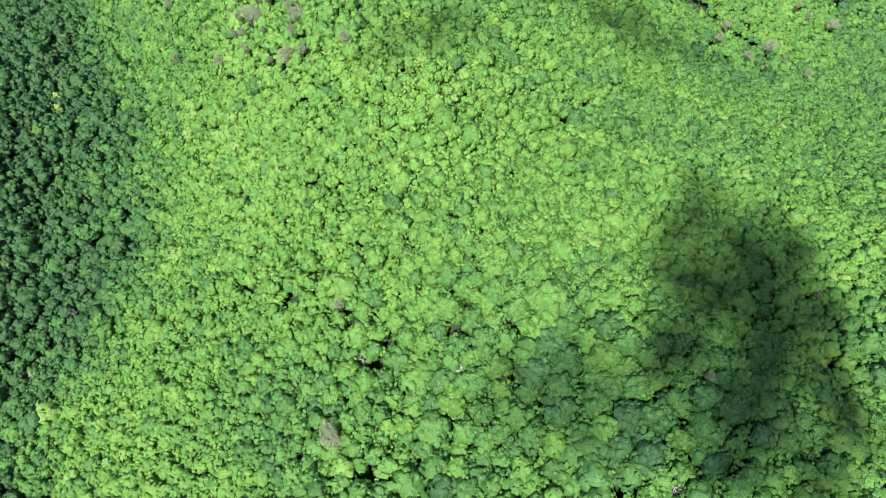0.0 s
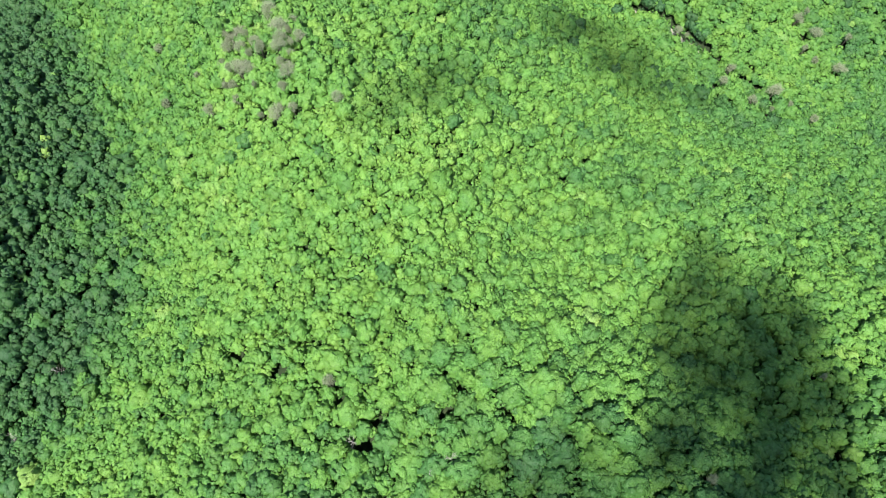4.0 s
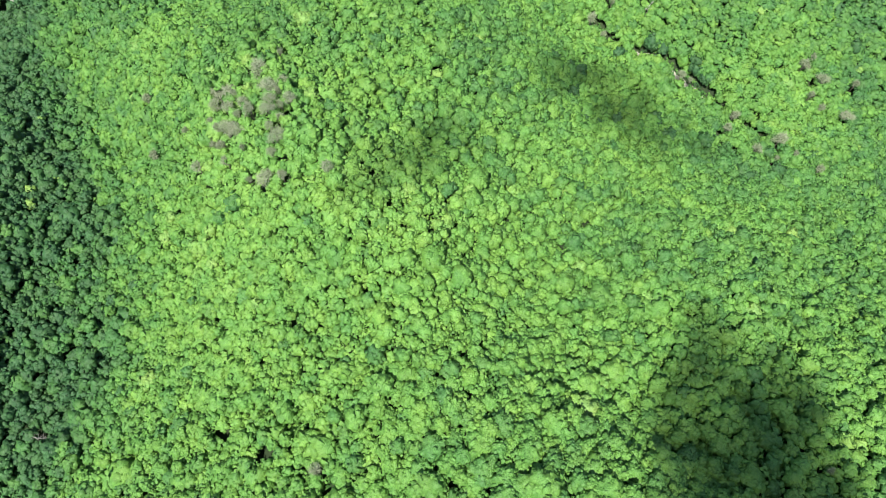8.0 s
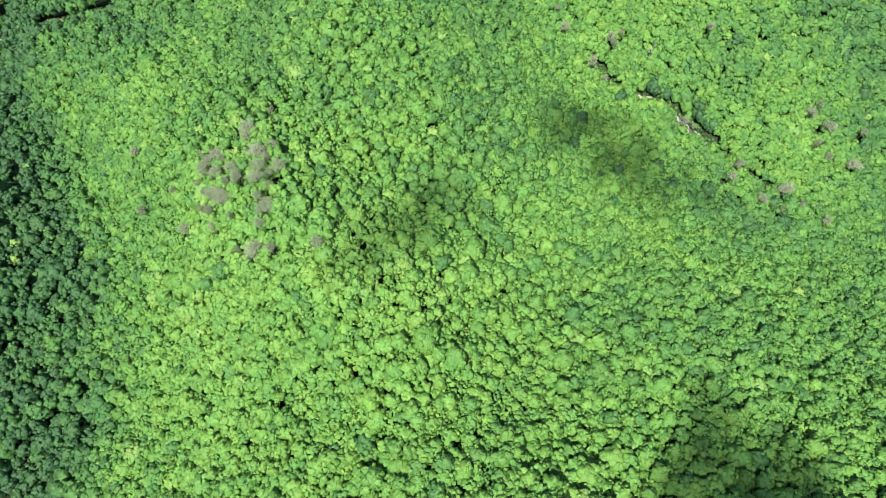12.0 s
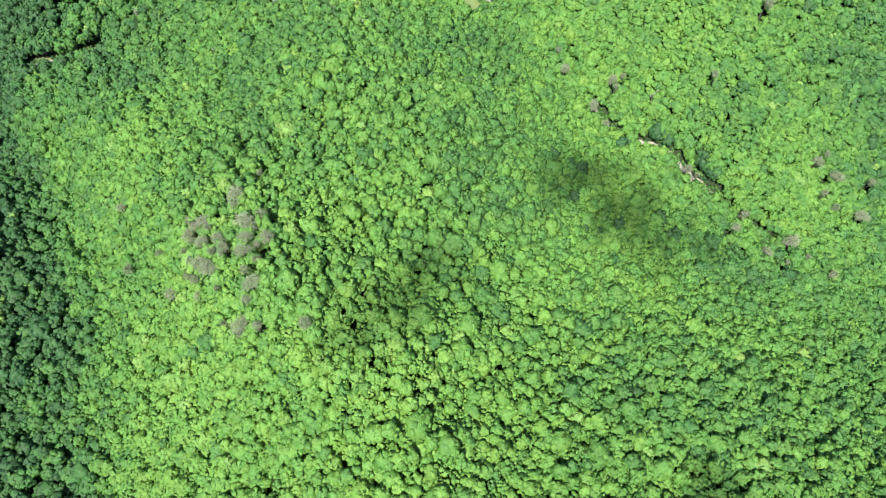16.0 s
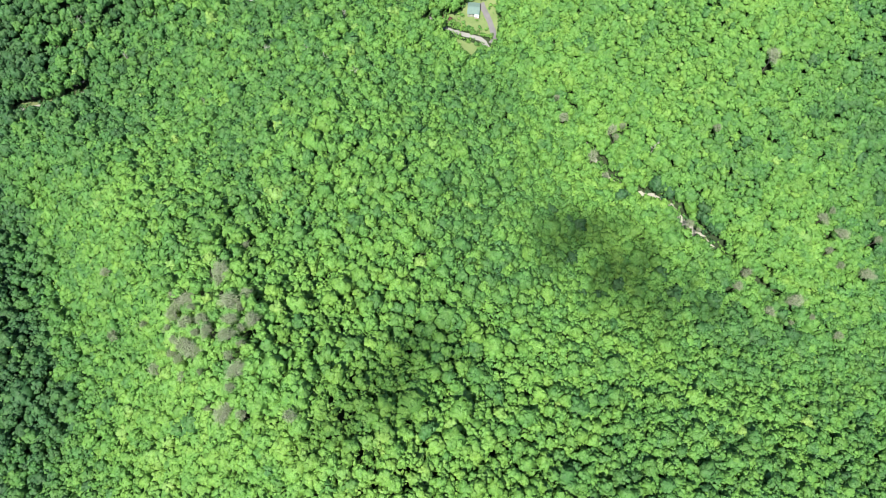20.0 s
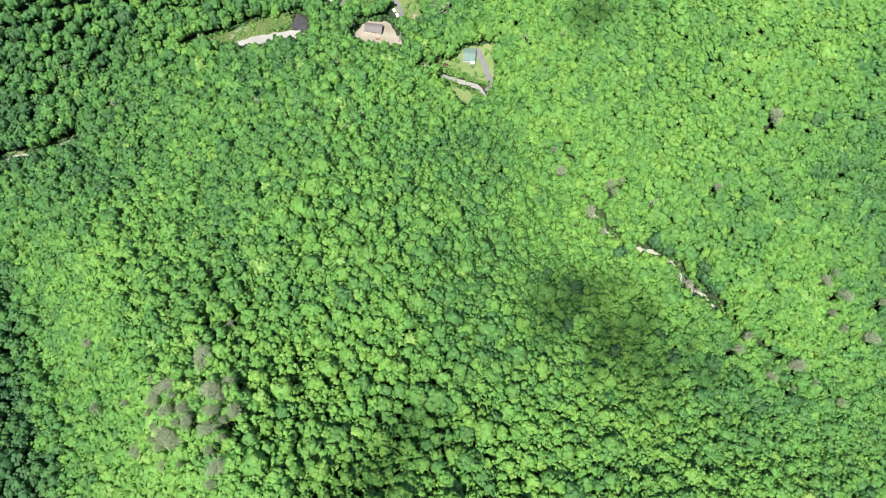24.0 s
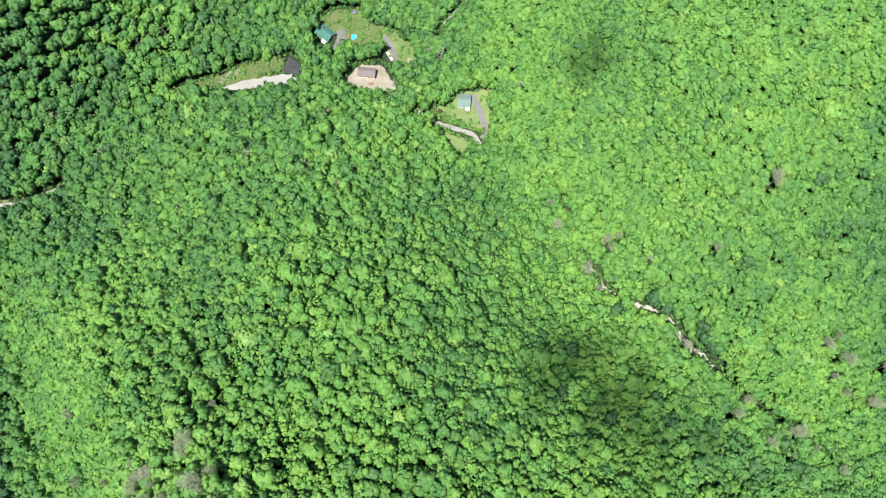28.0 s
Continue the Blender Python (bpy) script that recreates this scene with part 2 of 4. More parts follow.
def ribbon(name, line, width, material, lift, label, category, ragged=0.25):
    """A strip of road with uneven edges, a crown in the middle and two ruts."""
    rng = np.random.default_rng(len(name))
    across = np.linspace(-1, 1, 9)
    way = np.gradient(line, axis=0)
    side = np.stack([way[:, 1], -way[:, 0]], 1) / np.linalg.norm(way, axis=1)[:, None]
    half = width / 2 * (1 + ragged * rng.uniform(-1, 1, (len(line), 2)))
    offs = np.where(across < 0, across * half[:, :1], across * half[:, 1:])
    pts = line[:, None] + side[:, None] * offs[..., None]
    rut = -0.05 * np.exp(-((np.abs(across) - 0.45) / 0.13) ** 2) - 0.12 * np.abs(across) ** 4
    z = land(pts[..., 0], pts[..., 1]) + lift + rut
    verts = np.concatenate([pts, z[..., None]], 2).reshape(-1, 3)
    i = (np.arange(len(line) - 1)[:, None] * 9 + np.arange(8)).ravel()
    ob = new(name, mesh_from(name, verts, np.stack([i, i + 1, i + 10, i + 9], 1), [material], True))
    return tagged(ob, label, category, kind="structure")


def inside(poly, x, y):
    poly, hit = np.array(poly, float), np.zeros(np.shape(x), bool)
    for (ax, ay), (bx, by) in zip(poly, np.roll(poly, -1, 0)):
        cut = (ay > y) != (by > y)
        hit ^= cut & (x < (bx - ax) * (y - ay) / ((by - ay) if by != ay else 1e-9) + ax)
    return hit


def gap_to(line, x, y, closed=False):
    """The distance from places to a line of points."""
    line = np.array(line, float)
    ends = np.roll(line, -1, 0) if closed else line[1:]
    best = np.full(np.shape(x), 1e9)
    for (ax, ay), (bx, by) in zip(line, ends):
        t = np.clip(((x - ax) * (bx - ax) + (y - ay) * (by - ay)) / ((bx - ax) ** 2 + (by - ay) ** 2 + 1e-9), 0, 1)
        best = np.minimum(best, np.hypot(x - ax - t * (bx - ax), y - ay - t * (by - ay)))
    return best


def patch(name, poly, material, lift, label, category, wobble=1.2):
    """A cleared piece of ground with an uneven edge."""
    p = np.array(poly, float)
    step = 0.6
    xs, ys = np.arange(p[:, 0].min() - 3, p[:, 0].max() + 3, step), np.arange(p[:, 1].min() - 3, p[:, 1].max() + 3, step)
    gx, gy = np.meshgrid(xs, ys)
    sway = np.array([noise.noise((a * 0.22, b * 0.22, lift * 9)) for a, b in zip(gx.ravel(), gy.ravel())]).reshape(gx.shape) * wobble * 2
    sign = np.where(inside(poly, gx, gy), 1, -1) * gap_to(poly, gx, gy, True) + sway
    keep = sign > 0
    w, h = len(xs), len(ys)
    i = (np.arange(h - 1)[:, None] * w + np.arange(w - 1)).ravel()
    quads = np.stack([i, i + 1, i + w + 1, i + w], 1)
    quads = quads[keep.ravel()[quads].all(1)]
    used, quads = np.unique(quads, return_inverse=True)
    z = land(gx, gy) + lift
    verts = np.stack([gx.ravel(), gy.ravel(), z.ravel()], 1)[used]
    ob = new(name, mesh_from(name, verts, quads.reshape(-1, 4), [material], True))
    return tagged(ob, label, category, kind="structure")


VALLEY_ROAD = smooth_line([(-345, 452), (-298, 462), (-284, 466), (-267, 476), (-255, 486), (-236, 514), (-221, 530), (-207, 541), (-185, 551),
                           (-168, 557), (-150, 564), (-120, 569), (-102, 571), (-82, 572), (-61, 573), (-24, 562), (-12, 553), (-4, 547), (3, 542), (13, 537), (26, 533), (35, 530), (40, 525), (43, 517)])
TRACK = smooth_line([(43, 517), (63, 502), (94, 489), (99, 476), (104, 465), (113, 442), (120, 427), (128, 414), (134, 410), (151, 402), (160, 399), (170, 391),
                     (179, 379), (194, 364), (206, 352), (220, 340), (230, 331), (247, 323), (261, 318), (273, 312), (310, 296), (360, 285)])
WHITE_LOT = [(-152, 564), (-140, 570), (-121, 574), (-101, 577), (-97, 568), (-119, 563), (-141, 560)]
DIRT_LOT = [(-61, 571), (-55, 582), (-49, 588), (-33, 588), (-25, 575), (-20, 565), (-34, 563), (-48, 565)]
CINDER_LOT = [(-106, 595), (-98, 588), (-92, 579), (-91, 574), (-101, 575), (-109, 579)]
LAWN_NEAR = [(-2, 552), (17, 556), (28, 566), (50, 566), (52, 533), (40, 531), (21, 539)]
LAWN_ROAD = [(12, 532), (37, 524), (31, 512), (21, 515)]
MEADOW = [(-88, 632), (-74, 642), (-52, 640), (-44, 626), (-30, 622), (-30, 606), (-48, 605), (-62, 606), (-78, 618)]
ROADSIDE = [(-196, 562), (-172, 574), (-150, 584), (-132, 594), (-112, 596), (-104, 578), (-152, 562), (-190, 556)]
SIDE_YARD = [(-38, 618), (-24, 620), (-8, 604), (-4, 590), (-18, 584), (-30, 594)]
DRIVE_NEAR = smooth_line([(36, 562), (38, 556), (42, 547), (46, 533), (44, 526)], 1.0)
DRIVE_FAR = smooth_line([(-68, 620), (-67, 612), (-69, 604), (-68, 592), (-62, 580)], 1.0)
DRIVE_SIDE = smooth_line([(-33, 614), (-26, 602), (-23, 592), (-22, 578), (-24, 568)], 1.0)
CREEK = smooth_line([(-300, 470), (-262, 492), (-243, 520), (-226, 540), (-212, 556), (-190, 570), (-172, 580)])
FAR_PATH = smooth_line([(2, 606), (12, 620), (21, 629), (31, 638), (46, 650)], 1.0)

ribbon("road_verge", VALLEY_ROAD[VALLEY_ROAD[:, 0] < -248], 11.0, SCRUB, 0.10, "weedy cut verge along the gravel valley road", "verge")
ribbon("road", VALLEY_ROAD, 3.8, GRAVEL, 0.22, "pale gravel valley road with worn wheel ruts", "road")
ribbon("dirt_track", TRACK, 4.4, TRACK_DIRT, 0.22, "narrow stony dirt track under overhanging trees", "track", 0.45)
ribbon("asphalt_drive", DRIVE_NEAR, 4.2, ASPHALT, 0.32, "worn grey asphalt drive beside a green-roofed house", "driveway", 0.12)
ribbon("far_drive", DRIVE_FAR, 6.5, ASPHALT, 0.30, "grey paved drive leading to a green-roofed house", "driveway", 0.15)
ribbon("side_drive", DRIVE_SIDE, 3.6, ASPHALT, 0.30, "grey drive between trees beside parked vehicles", "driveway", 0.15)
ribbon("creek_bed", CREEK, 2.2, STONES, 0.15, "stony creek bed in the shade of trees", "creek", 0.5)
ribbon("far_path", FAR_PATH, 2.6, GRAVEL, 0.22, "pale path climbing between trees", "path", 0.3)
patch("gravel_lot", WHITE_LOT, WHITE_GRAVEL, 0.30, "wide white crushed-stone turnout along the valley road", "gravel lot", 0.7)
patch("dirt_lot", DIRT_LOT, DIRT, 0.26, "freshly graded tan dirt round a grey-roofed house", "dirt lot")
patch("cinder_lot", CINDER_LOT, CINDER, 0.24, "triangular patch of black cinders at the wood's edge", "cinder patch", 0.5)
patch("lawn", LAWN_NEAR, LAWN, 0.14, "sunlit green lawn round a green-roofed house", "lawn")
patch("verge_lawn", LAWN_ROAD, LAWN, 0.14, "bright mown grass beside the gravel road", "lawn")
patch("meadow", MEADOW, SCRUB, 0.12, "rough yellow-green meadow round a house and pool", "meadow")
patch("roadside_meadow", ROADSIDE, SCRUB, 0.10, "rough weedy roadside strip beside white gravel", "meadow")
patch("side_yard", SIDE_YARD, LAWN, 0.13, "patchy grass yard beside a grey drive", "yard")


# ---- trees ----
def sphere_net(level):
    bm = bmesh.new()
    bmesh.ops.create_icosphere(bm, subdivisions=level, radius=1.0)
    v = np.array([p.co[:] for p in bm.verts])
    f = np.array([[p.index for p in t.verts] for t in bm.faces])
    bm.free()
    return v, f


def unit(a):
    return a / (np.linalg.norm(a, axis=-1, keepdims=True) + 1e-9)


def geodesic(parts):
    """A ball of even triangles: each face of an icosahedron cut into parts x parts pieces."""
    v, f = sphere_net(1)
    rows, nets, base = [], [], 0
    ij = [(i, j) for i in range(parts + 1) for j in range(parts + 1 - i)]
    at = {p: n for n, p in enumerate(ij)}
    net = [(at[i, j], at[i + 1, j], at[i, j + 1]) for i, j in ij if i + j < parts]
    net += [(at[i + 1, j], at[i + 1, j + 1], at[i, j + 1]) for i, j in ij if i + j < parts - 1]
    w = np.array([(parts - i - j, i, j) for i, j in ij]) / parts
    for tri in f:
        rows.append(w @ v[tri])
        nets.append(np.array(net) + base)
        base += len(ij)
    p = unit(np.vstack(rows))
    key, first, back = np.unique(np.round(p, 5), axis=0, return_index=True, return_inverse=True)
    return p[first], back.ravel()[np.vstack(nets)]


def crown_shape(rng, parts, lobes, clumps, size):
    """One crown of radius 1: rounded boughs round an inner mass, covered all over with small domed clumps of leaves. Returns corners, triangles."""
    k = np.arange(lobes) + 0.5
    up = 1 - 1.1 * k / lobes
    turn = k * 2.399 + rng.normal(0, 0.25, lobes) + rng.uniform(0, 6.28)
    flat = np.sqrt(np.clip(1 - up * up, 0, 1))
    mid = np.stack([flat * np.cos(turn), flat * np.sin(turn), up], 1) * rng.uniform(0.50, 0.80, (lobes, 1))
    rad = rng.uniform(0.75, 1.25, lobes) * 0.92 / math.sqrt(lobes)
    mid, rad = np.vstack([mid, [0, 0, 0]]), np.r_[rad, 0.62]

    def reach(d):
        b = d @ mid.T
        disc = b * b - ((mid**2).sum(1) - rad**2)
        far = np.where(disc > 0, b + np.sqrt(np.clip(disc, 0, None)), 0)
        return far.max(1), far.argmax(1)

    k = np.arange(clumps) + 0.5
    z = 1 - 1.22 * k / clumps
    w = k * 2.39996 + rng.normal(0, 0.3, clumps)
    flat = np.sqrt(np.clip(1 - z * z, 0, 1))
    d = unit(np.stack([flat * np.cos(w), flat * np.sin(w), z], 1) + rng.normal(0, 0.09, (clumps, 3)))
    far, which = reach(d)
    broad = np.quantile(far[z < 0.5], 0.65) + 0.4 * size
    at = d * (far * rng.uniform(0.90, 1.06, clumps))[:, None]
    out = unit(0.65 * unit(at - mid[which]) + 0.35 * d + (0, 0, 0.15) + rng.normal(size=at.shape) * 0.16)
    a = unit(np.cross(out, rng.normal(size=at.shape)))
    b = np.cross(out, a)
    s = size * rng.uniform(0.65, 1.35, (clumps, 1))
    rows = [at + out * s * rng.uniform(0.45, 0.7, (clumps, 1))]
    for q in range(4):
        t = 1.5708 * q + rng.uniform(-0.3, 0.3, (clumps, 1))
        rows.append(at - out * s * rng.uniform(0.25, 0.55, (clumps, 1)) + (a * np.cos(t) + b * np.sin(t)) * s * rng.uniform(0.8, 1.25, (clumps, 1)))
    leaf = np.stack(rows, 1).reshape(-1, 3) / broad
    q = np.arange(4)
    net = (np.stack([q * 0, 1 + q, 1 + (q + 1) % 4], 1)[None] + (np.arange(clumps) * 5)[:, None, None]).reshape(-1, 3)
    if not parts:
        return leaf, net
    v, f = geodesic(parts)
    f = f[v[f].mean(1)[:, 2] > -0.42]
    used, f = np.unique(f, return_inverse=True)
    v, f = v[used], f.reshape(-1, 3)
    core = v * (reach(v)[0] * 0.93 / broad)[:, None]
    return np.vstack([leaf, core]), np.vstack([net, f + len(leaf)])


def stem_shape(sides, bend=0.0):
    """A tapered stem from 0 to 1 with a radius of 1 at its foot."""
    ring = np.arange(sides) * 2 * math.pi / sides
    rows = [np.stack([np.cos(ring) * r + bend * z, np.sin(ring) * r, np.full(sides, z)], 1) for z, r in ((0, 1.0), (1.0, 0.45))]
    i = np.arange(sides)
    j = (i + 1) % sides
    return np.vstack(rows), np.vstack([np.stack([i, j, j + sides], 1), np.stack([i, j + sides, i + sides], 1)])


def gather(shapes, kind, place, turn, scale, tint):
    """Many copies of a few shapes in one set of arrays."""
    vs, fs, ts, base = [], [], [], 0
    for s, (v, f) in enumerate(shapes):
        at = np.flatnonzero(kind == s)
        if not len(at):
            continue
        c, n = np.cos(turn[at])[:, None], np.sin(turn[at])[:, None]
        p = v[None] * scale[at][:, None]
        p = np.stack([p[..., 0] * c - p[..., 1] * n, p[..., 0] * n + p[..., 1] * c, p[..., 2]], 2) + place[at][:, None]
        vs.append(p.reshape(-1, 3))
        fs.append((f[None] + base + np.arange(len(at))[:, None, None] * len(v)).reshape(-1, 3))
        ts.append(np.repeat(tint[at], len(v)))
        base += len(at) * len(v)
    return np.vstack(vs), np.vstack(fs), np.concatenate(ts)


def value_noise(x, y, scale, seed):
    return np.array([noise.noise((a / scale, b / scale, seed)) for a, b in zip(x, y)])


def open_ground(x, y, steps=(0.0, 3.0, 6.0)):
    """How far each place lies from the nearest cleared ground; trees on the sunny side keep farther off, as the verges are cut back there."""
    best = np.full(np.shape(x), 1e9)
    for line, half in TRACK_GAPS:
        best = np.minimum(best, gap_to(line, x, y) - half + 0.6 * np.sin(0.5 * x) + 0.4 * np.sin(0.9 * y))
    for line, half in CUT_LINES:
        for dy in steps:
            best = np.minimum(best, gap_to(line, x, y + 1.1 * dy) - half)
    for dy in steps:
        for poly, rim in CUT_AREAS:
            g = gap_to(poly, x, y + dy, True)
            best = np.minimum(best, np.where(inside(poly, x, y + dy), -g, g) - rim)
    return best


def stretch(line, x0, x1):
    return line[(line[:, 0] > x0) & (line[:, 0] < x1)]


CUT_LINES = [(stretch(VALLEY_ROAD, -306, -287), 1.4), (stretch(VALLEY_ROAD, -287, -256), 0.9), (stretch(VALLEY_ROAD, -150, -98), 2.0), (stretch(VALLEY_ROAD, -6, 2), 1.0), (stretch(VALLEY_ROAD, 8, 41), 2.0),
             (DRIVE_NEAR, 1.0), (DRIVE_FAR[:18], 2.0), (DRIVE_SIDE[:24], 0.5), (FAR_PATH[8:], 0.3)]
TRACK_GAPS = [(stretch(TRACK, 94, 104), 1.6), (stretch(TRACK, 114, 136), 2.3), (stretch(TRACK, 147, 162), 2.1), (stretch(TRACK, 168, 206), 2.4), (stretch(TRACK, 212, 236), 1.6)]
FAR_YARD = [(-87, 608), (-72, 601), (-62, 620), (-84, 625)]
PARKED = [(-34, 591), (-23, 587), (-20, 600), (-31, 604)]
CUT_AREAS = [(WHITE_LOT, 1.5), (DIRT_LOT, 0.5), (CINDER_LOT, 1.0), (LAWN_NEAR, -2.5), (LAWN_ROAD, -1.0), (MEADOW, -1.0), (ROADSIDE, -4.0), (SIDE_YARD, -3.0), (FAR_YARD, 0.0), (PARKED, 0.0)]


def stand(x0, x1, y0, y1, gap, seed):
    """Stems on a loose triangular pattern."""
    rng = np.random.default_rng(seed)
    ys = np.arange(y0, y1, gap * 0.87)
    pts = np.array([(x + (gap / 2 if r % 2 else 0), y) for r, y in enumerate(ys) for x in np.arange(x0, x1, gap)])
    return pts + rng.uniform(-0.42, 0.42, pts.shape) * gap


def in_view(x, y):
    """The stretch of the valley that the flight looks down on."""
    return (np.abs(x) < np.interp(y, VIEW_Y, VIEW_HALF)) & (y > -24) & (y < 676)


def packed(x, y, r, close):
    """Which of the stems find room, one after another, among crowns that may overlap."""
    taken, room = {}, []
    cells = list(zip((x // 10).astype(int).tolist(), (y // 10).astype(int).tolist()))
    for i, (a, b, c, (u, v)) in enumerate(zip(x.tolist(), y.tolist(), r.tolist(), cells)):
        if all((a - p) ** 2 + (b - q) ** 2 > (close * (c + s)) ** 2
               for du in (-1, 0, 1) for dv in (-1, 0, 1) for p, q, s in taken.get((u + du, v + dv), ())):
            taken.setdefault((u, v), []).append((a, b, c))
            room.append(i)
    return np.array(room)


VIEW_Y, VIEW_HALF = (-20, 150, 383, 450, 670), (272, 290, 372, 332, 305)
# leafless trees: a sickly grove on the western flank, and singles along the track and the eastern slope
BARE_HILL = [(-120, 287), (-115, 282), (-110, 283), (-105, 278), (-99, 272), (-95, 266), (-102, 266), (-108, 271), (-118, 277), (-122, 271), (-116, 265), (-109, 261),
             (-120, 260), (-114, 256), (-103, 258), (-98, 248), (-111, 248), (-86, 280), (-81, 277), (-79, 284), (-84, 271), (-78, 267), (-74, 271), (-84, 263), (-77, 259),
             (-82, 254), (-77, 247), (-80, 240), (-74, 228), (-84, 229), (-94, 232), (-50, 227), (-95, 297), (-88, 316), (-180, 313), (-174, 278), (-144, 278), (-134, 255)]
BARE_VALE = [(259, 375), (265, 380), (265, 356), (273, 366), (296, 363), (271, 346), (289, 341), (236, 308), (265, 300), (240, 322), (182, 370), (176, 374), (210, 340), (90, 470),
             (95, 455), (128, 444), (135, 446), (130, 438), (114, 424), (122, 410), (189, 430), (215, 463), (169, 92), (-48, 90), (-47, 29), (99, 47), (205, 332), (223, 315), (250, 312)]
BARE_AT = BARE_HILL + BARE_VALE
# small gaps where old trees fell, along the foot of the hill
GLADES = [(-98, 108), (-75, 97), (-41, 81), (-28, 73), (-34, 58), (-27, 62), (-9, 73), (2, 71), (8, 73), (3, 47), (27, 59), (50, 61), (58, 60), (78, 71), (75, 49), (80, 41), (86, 34), (-12, 7), (-5, 6), (-31, 14)]
SNAG_AT = [(-117, 491), (-114, 489), (-86, 487), (-73, 479), (-50, 463), (-42, 479), (-154, 449), (156, 430), (-164, 615), (-126, 623), (-170, 635),
           (-213, 108), (82, 8), (-35, 63), (-2, 49), (7, 55), (-227, 71), (-262, 525), (-232, 505), (96, 556), (70, 560), (-66, 530), (4, 592), (9, 588), (14, 591), (-196, 600), (-210, 585), (-148, 640)]
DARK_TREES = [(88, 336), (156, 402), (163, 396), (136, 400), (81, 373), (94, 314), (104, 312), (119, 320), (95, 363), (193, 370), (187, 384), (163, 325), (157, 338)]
rng = np.random.default_rng(7)
X, Y = rng.uniform(-372, 372, 170000), rng.uniform(-24, 676, 170000)
ok = in_view(X, Y)
X, Y = X[ok], Y[ok]
# a younger, even stand grows on the eastern slope, old trees on the crest and along the valley
young = 1 / (1 + np.exp(-((X - 120) * 0.6 + (Y - 420) * 0.5 - 5) / 22))
crest_old = np.exp(-(((X - 95) / 95) ** 2 + ((Y - 75) / 75) ** 2))
valley_old = (1 - young) / (1 + np.exp(-(Y - 430) / 30)) + 1 / (1 + np.exp((X + 225) / 18))
foot = 1 / (1 + np.exp((Y - 78 + 0.12 * X) / 5)) * np.exp(-((X - 25) / 105) ** 4)
radius = 4.85 + 2.0 * crest_old + 1.6 * foot + 0.65 * np.clip(valley_old, 0, 1) + 0.5 * value_noise(X, Y, 35, 3.0) + rng.gamma(1.5, 0.95, len(X)) - 1.15
radius = np.clip(0.74 * radius * (1 - 0.18 * young), 2.1, 7.0)
free = open_ground(X, Y)
rim = open_ground(X, Y, (0.0,))
ok = (free > radius * 0.6) | (rim > 0.1)
for x, y in BARE_AT + SNAG_AT:
    ok &= np.hypot(X - x, Y - y) > 3.4
for n, (x, y) in enumerate(GLADES):
    ok &= np.hypot((X - x) / 1.3, Y - y) > 3.3 + 0.5 * (n % 3)
X, Y, radius, young, valley_old, crest_old, foot, free = X[ok], Y[ok], radius[ok], young[ok], valley_old[ok], crest_old[ok], foot[ok], free[ok]
may = np.flatnonzero(free > radius * 0.6)
# on steep banks the crowns stand stepped and closer
steep = np.hypot(land(X + 4, Y) - land(X - 4, Y), land(X, Y + 4) - land(X, Y - 4)) / 8
closer = np.clip((steep - 0.58) / 0.3, 0, 1)
ok = may[packed(X[may], Y[may], radius[may] * (1 - 0.31 * young[may]) * (1 - 0.20 * closer[may]), 0.64)]
# saplings and young trees fill the room that the old ones leave, low ones along the cut verges
low = np.setdiff1d(np.arange(len(X)), ok)
small = np.where(free < 3, rng.uniform(0.9, 1.7, len(X)), rng.uniform(1.8, 3.4, len(X)))
both = np.r_[ok, low]
fits = packed(X[both], Y[both], np.r_[radius[ok] * 0.96, small[low]], 0.49)
below = both[fits[fits >= len(ok)]]
under = np.r_[np.zeros(len(ok), bool), np.ones(len(below), bool)]
ok = np.r_[ok, below]
radius = np.where(under, small[ok], radius[ok])
X, Y, young, valley_old, crest_old, foot, free = X[ok], Y[ok], young[ok], valley_old[ok], crest_old[ok], foot[ok], free[ok]
tall = 16 - 2 * young + 1.1 * (radius - 4.8) + rng.normal(0, 2.0, len(X)) * (1 - 0.7 * young) + 3 * value_noise(X, Y, 60, 8.0)
tall = np.where(under, np.where(free < 3, rng.uniform(1.8, 4.2, len(X)), rng.uniform(9.5, 13.5, len(X)) + 0.5 * young), np.clip(tall, 9, 24))
tint = 0.50 + 0.20 * value_noise(X, Y, 80, 1.0) + 0.12 * value_noise(X, Y, 22, 2.0) + rng.normal(0, 0.10, len(X)) + 0.01 * young - 0.15 * valley_old
# the western hollow's shade is put into the tint; darker trees fill the far bank, paler ones the sunny flank of the
# hill
hollow_shade = 1 / (1 + np.exp((X - np.interp(Y, (30, 100, 150, 200, 250, 340, 420), (-210, -192, -170, -188, -210, -272, -315))) / 10))
bank = 1 / (1 + np.exp(-(Y - 575 + 0.35 * (X + 60)) / 14)) * (X < 40)
lee = np.exp(-(((X + 10) / 90) ** 2 + ((Y - 345) / 60) ** 2))
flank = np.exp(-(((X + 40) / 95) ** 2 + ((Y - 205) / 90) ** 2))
tint = np.clip(tint - 0.42 * hollow_shade - 0.12 * bank - 0.04 * crest_old - 0.13 * foot - 0.10 * lee + 0.13 * flank - 0.15 * np.exp(-(((X - 215) / 75) ** 2 + ((Y - 285) / 60) ** 2)) - 0.22 / (1 + np.exp(-(X - 275) / 14)), 0.03, 0.98)
odd = rng.uniform(0, 1, len(X))
tint = np.where(odd > 0.994, 0.93, np.where(odd < 0.012, 0.24, tint))
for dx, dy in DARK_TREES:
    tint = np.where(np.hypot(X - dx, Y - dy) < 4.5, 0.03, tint)
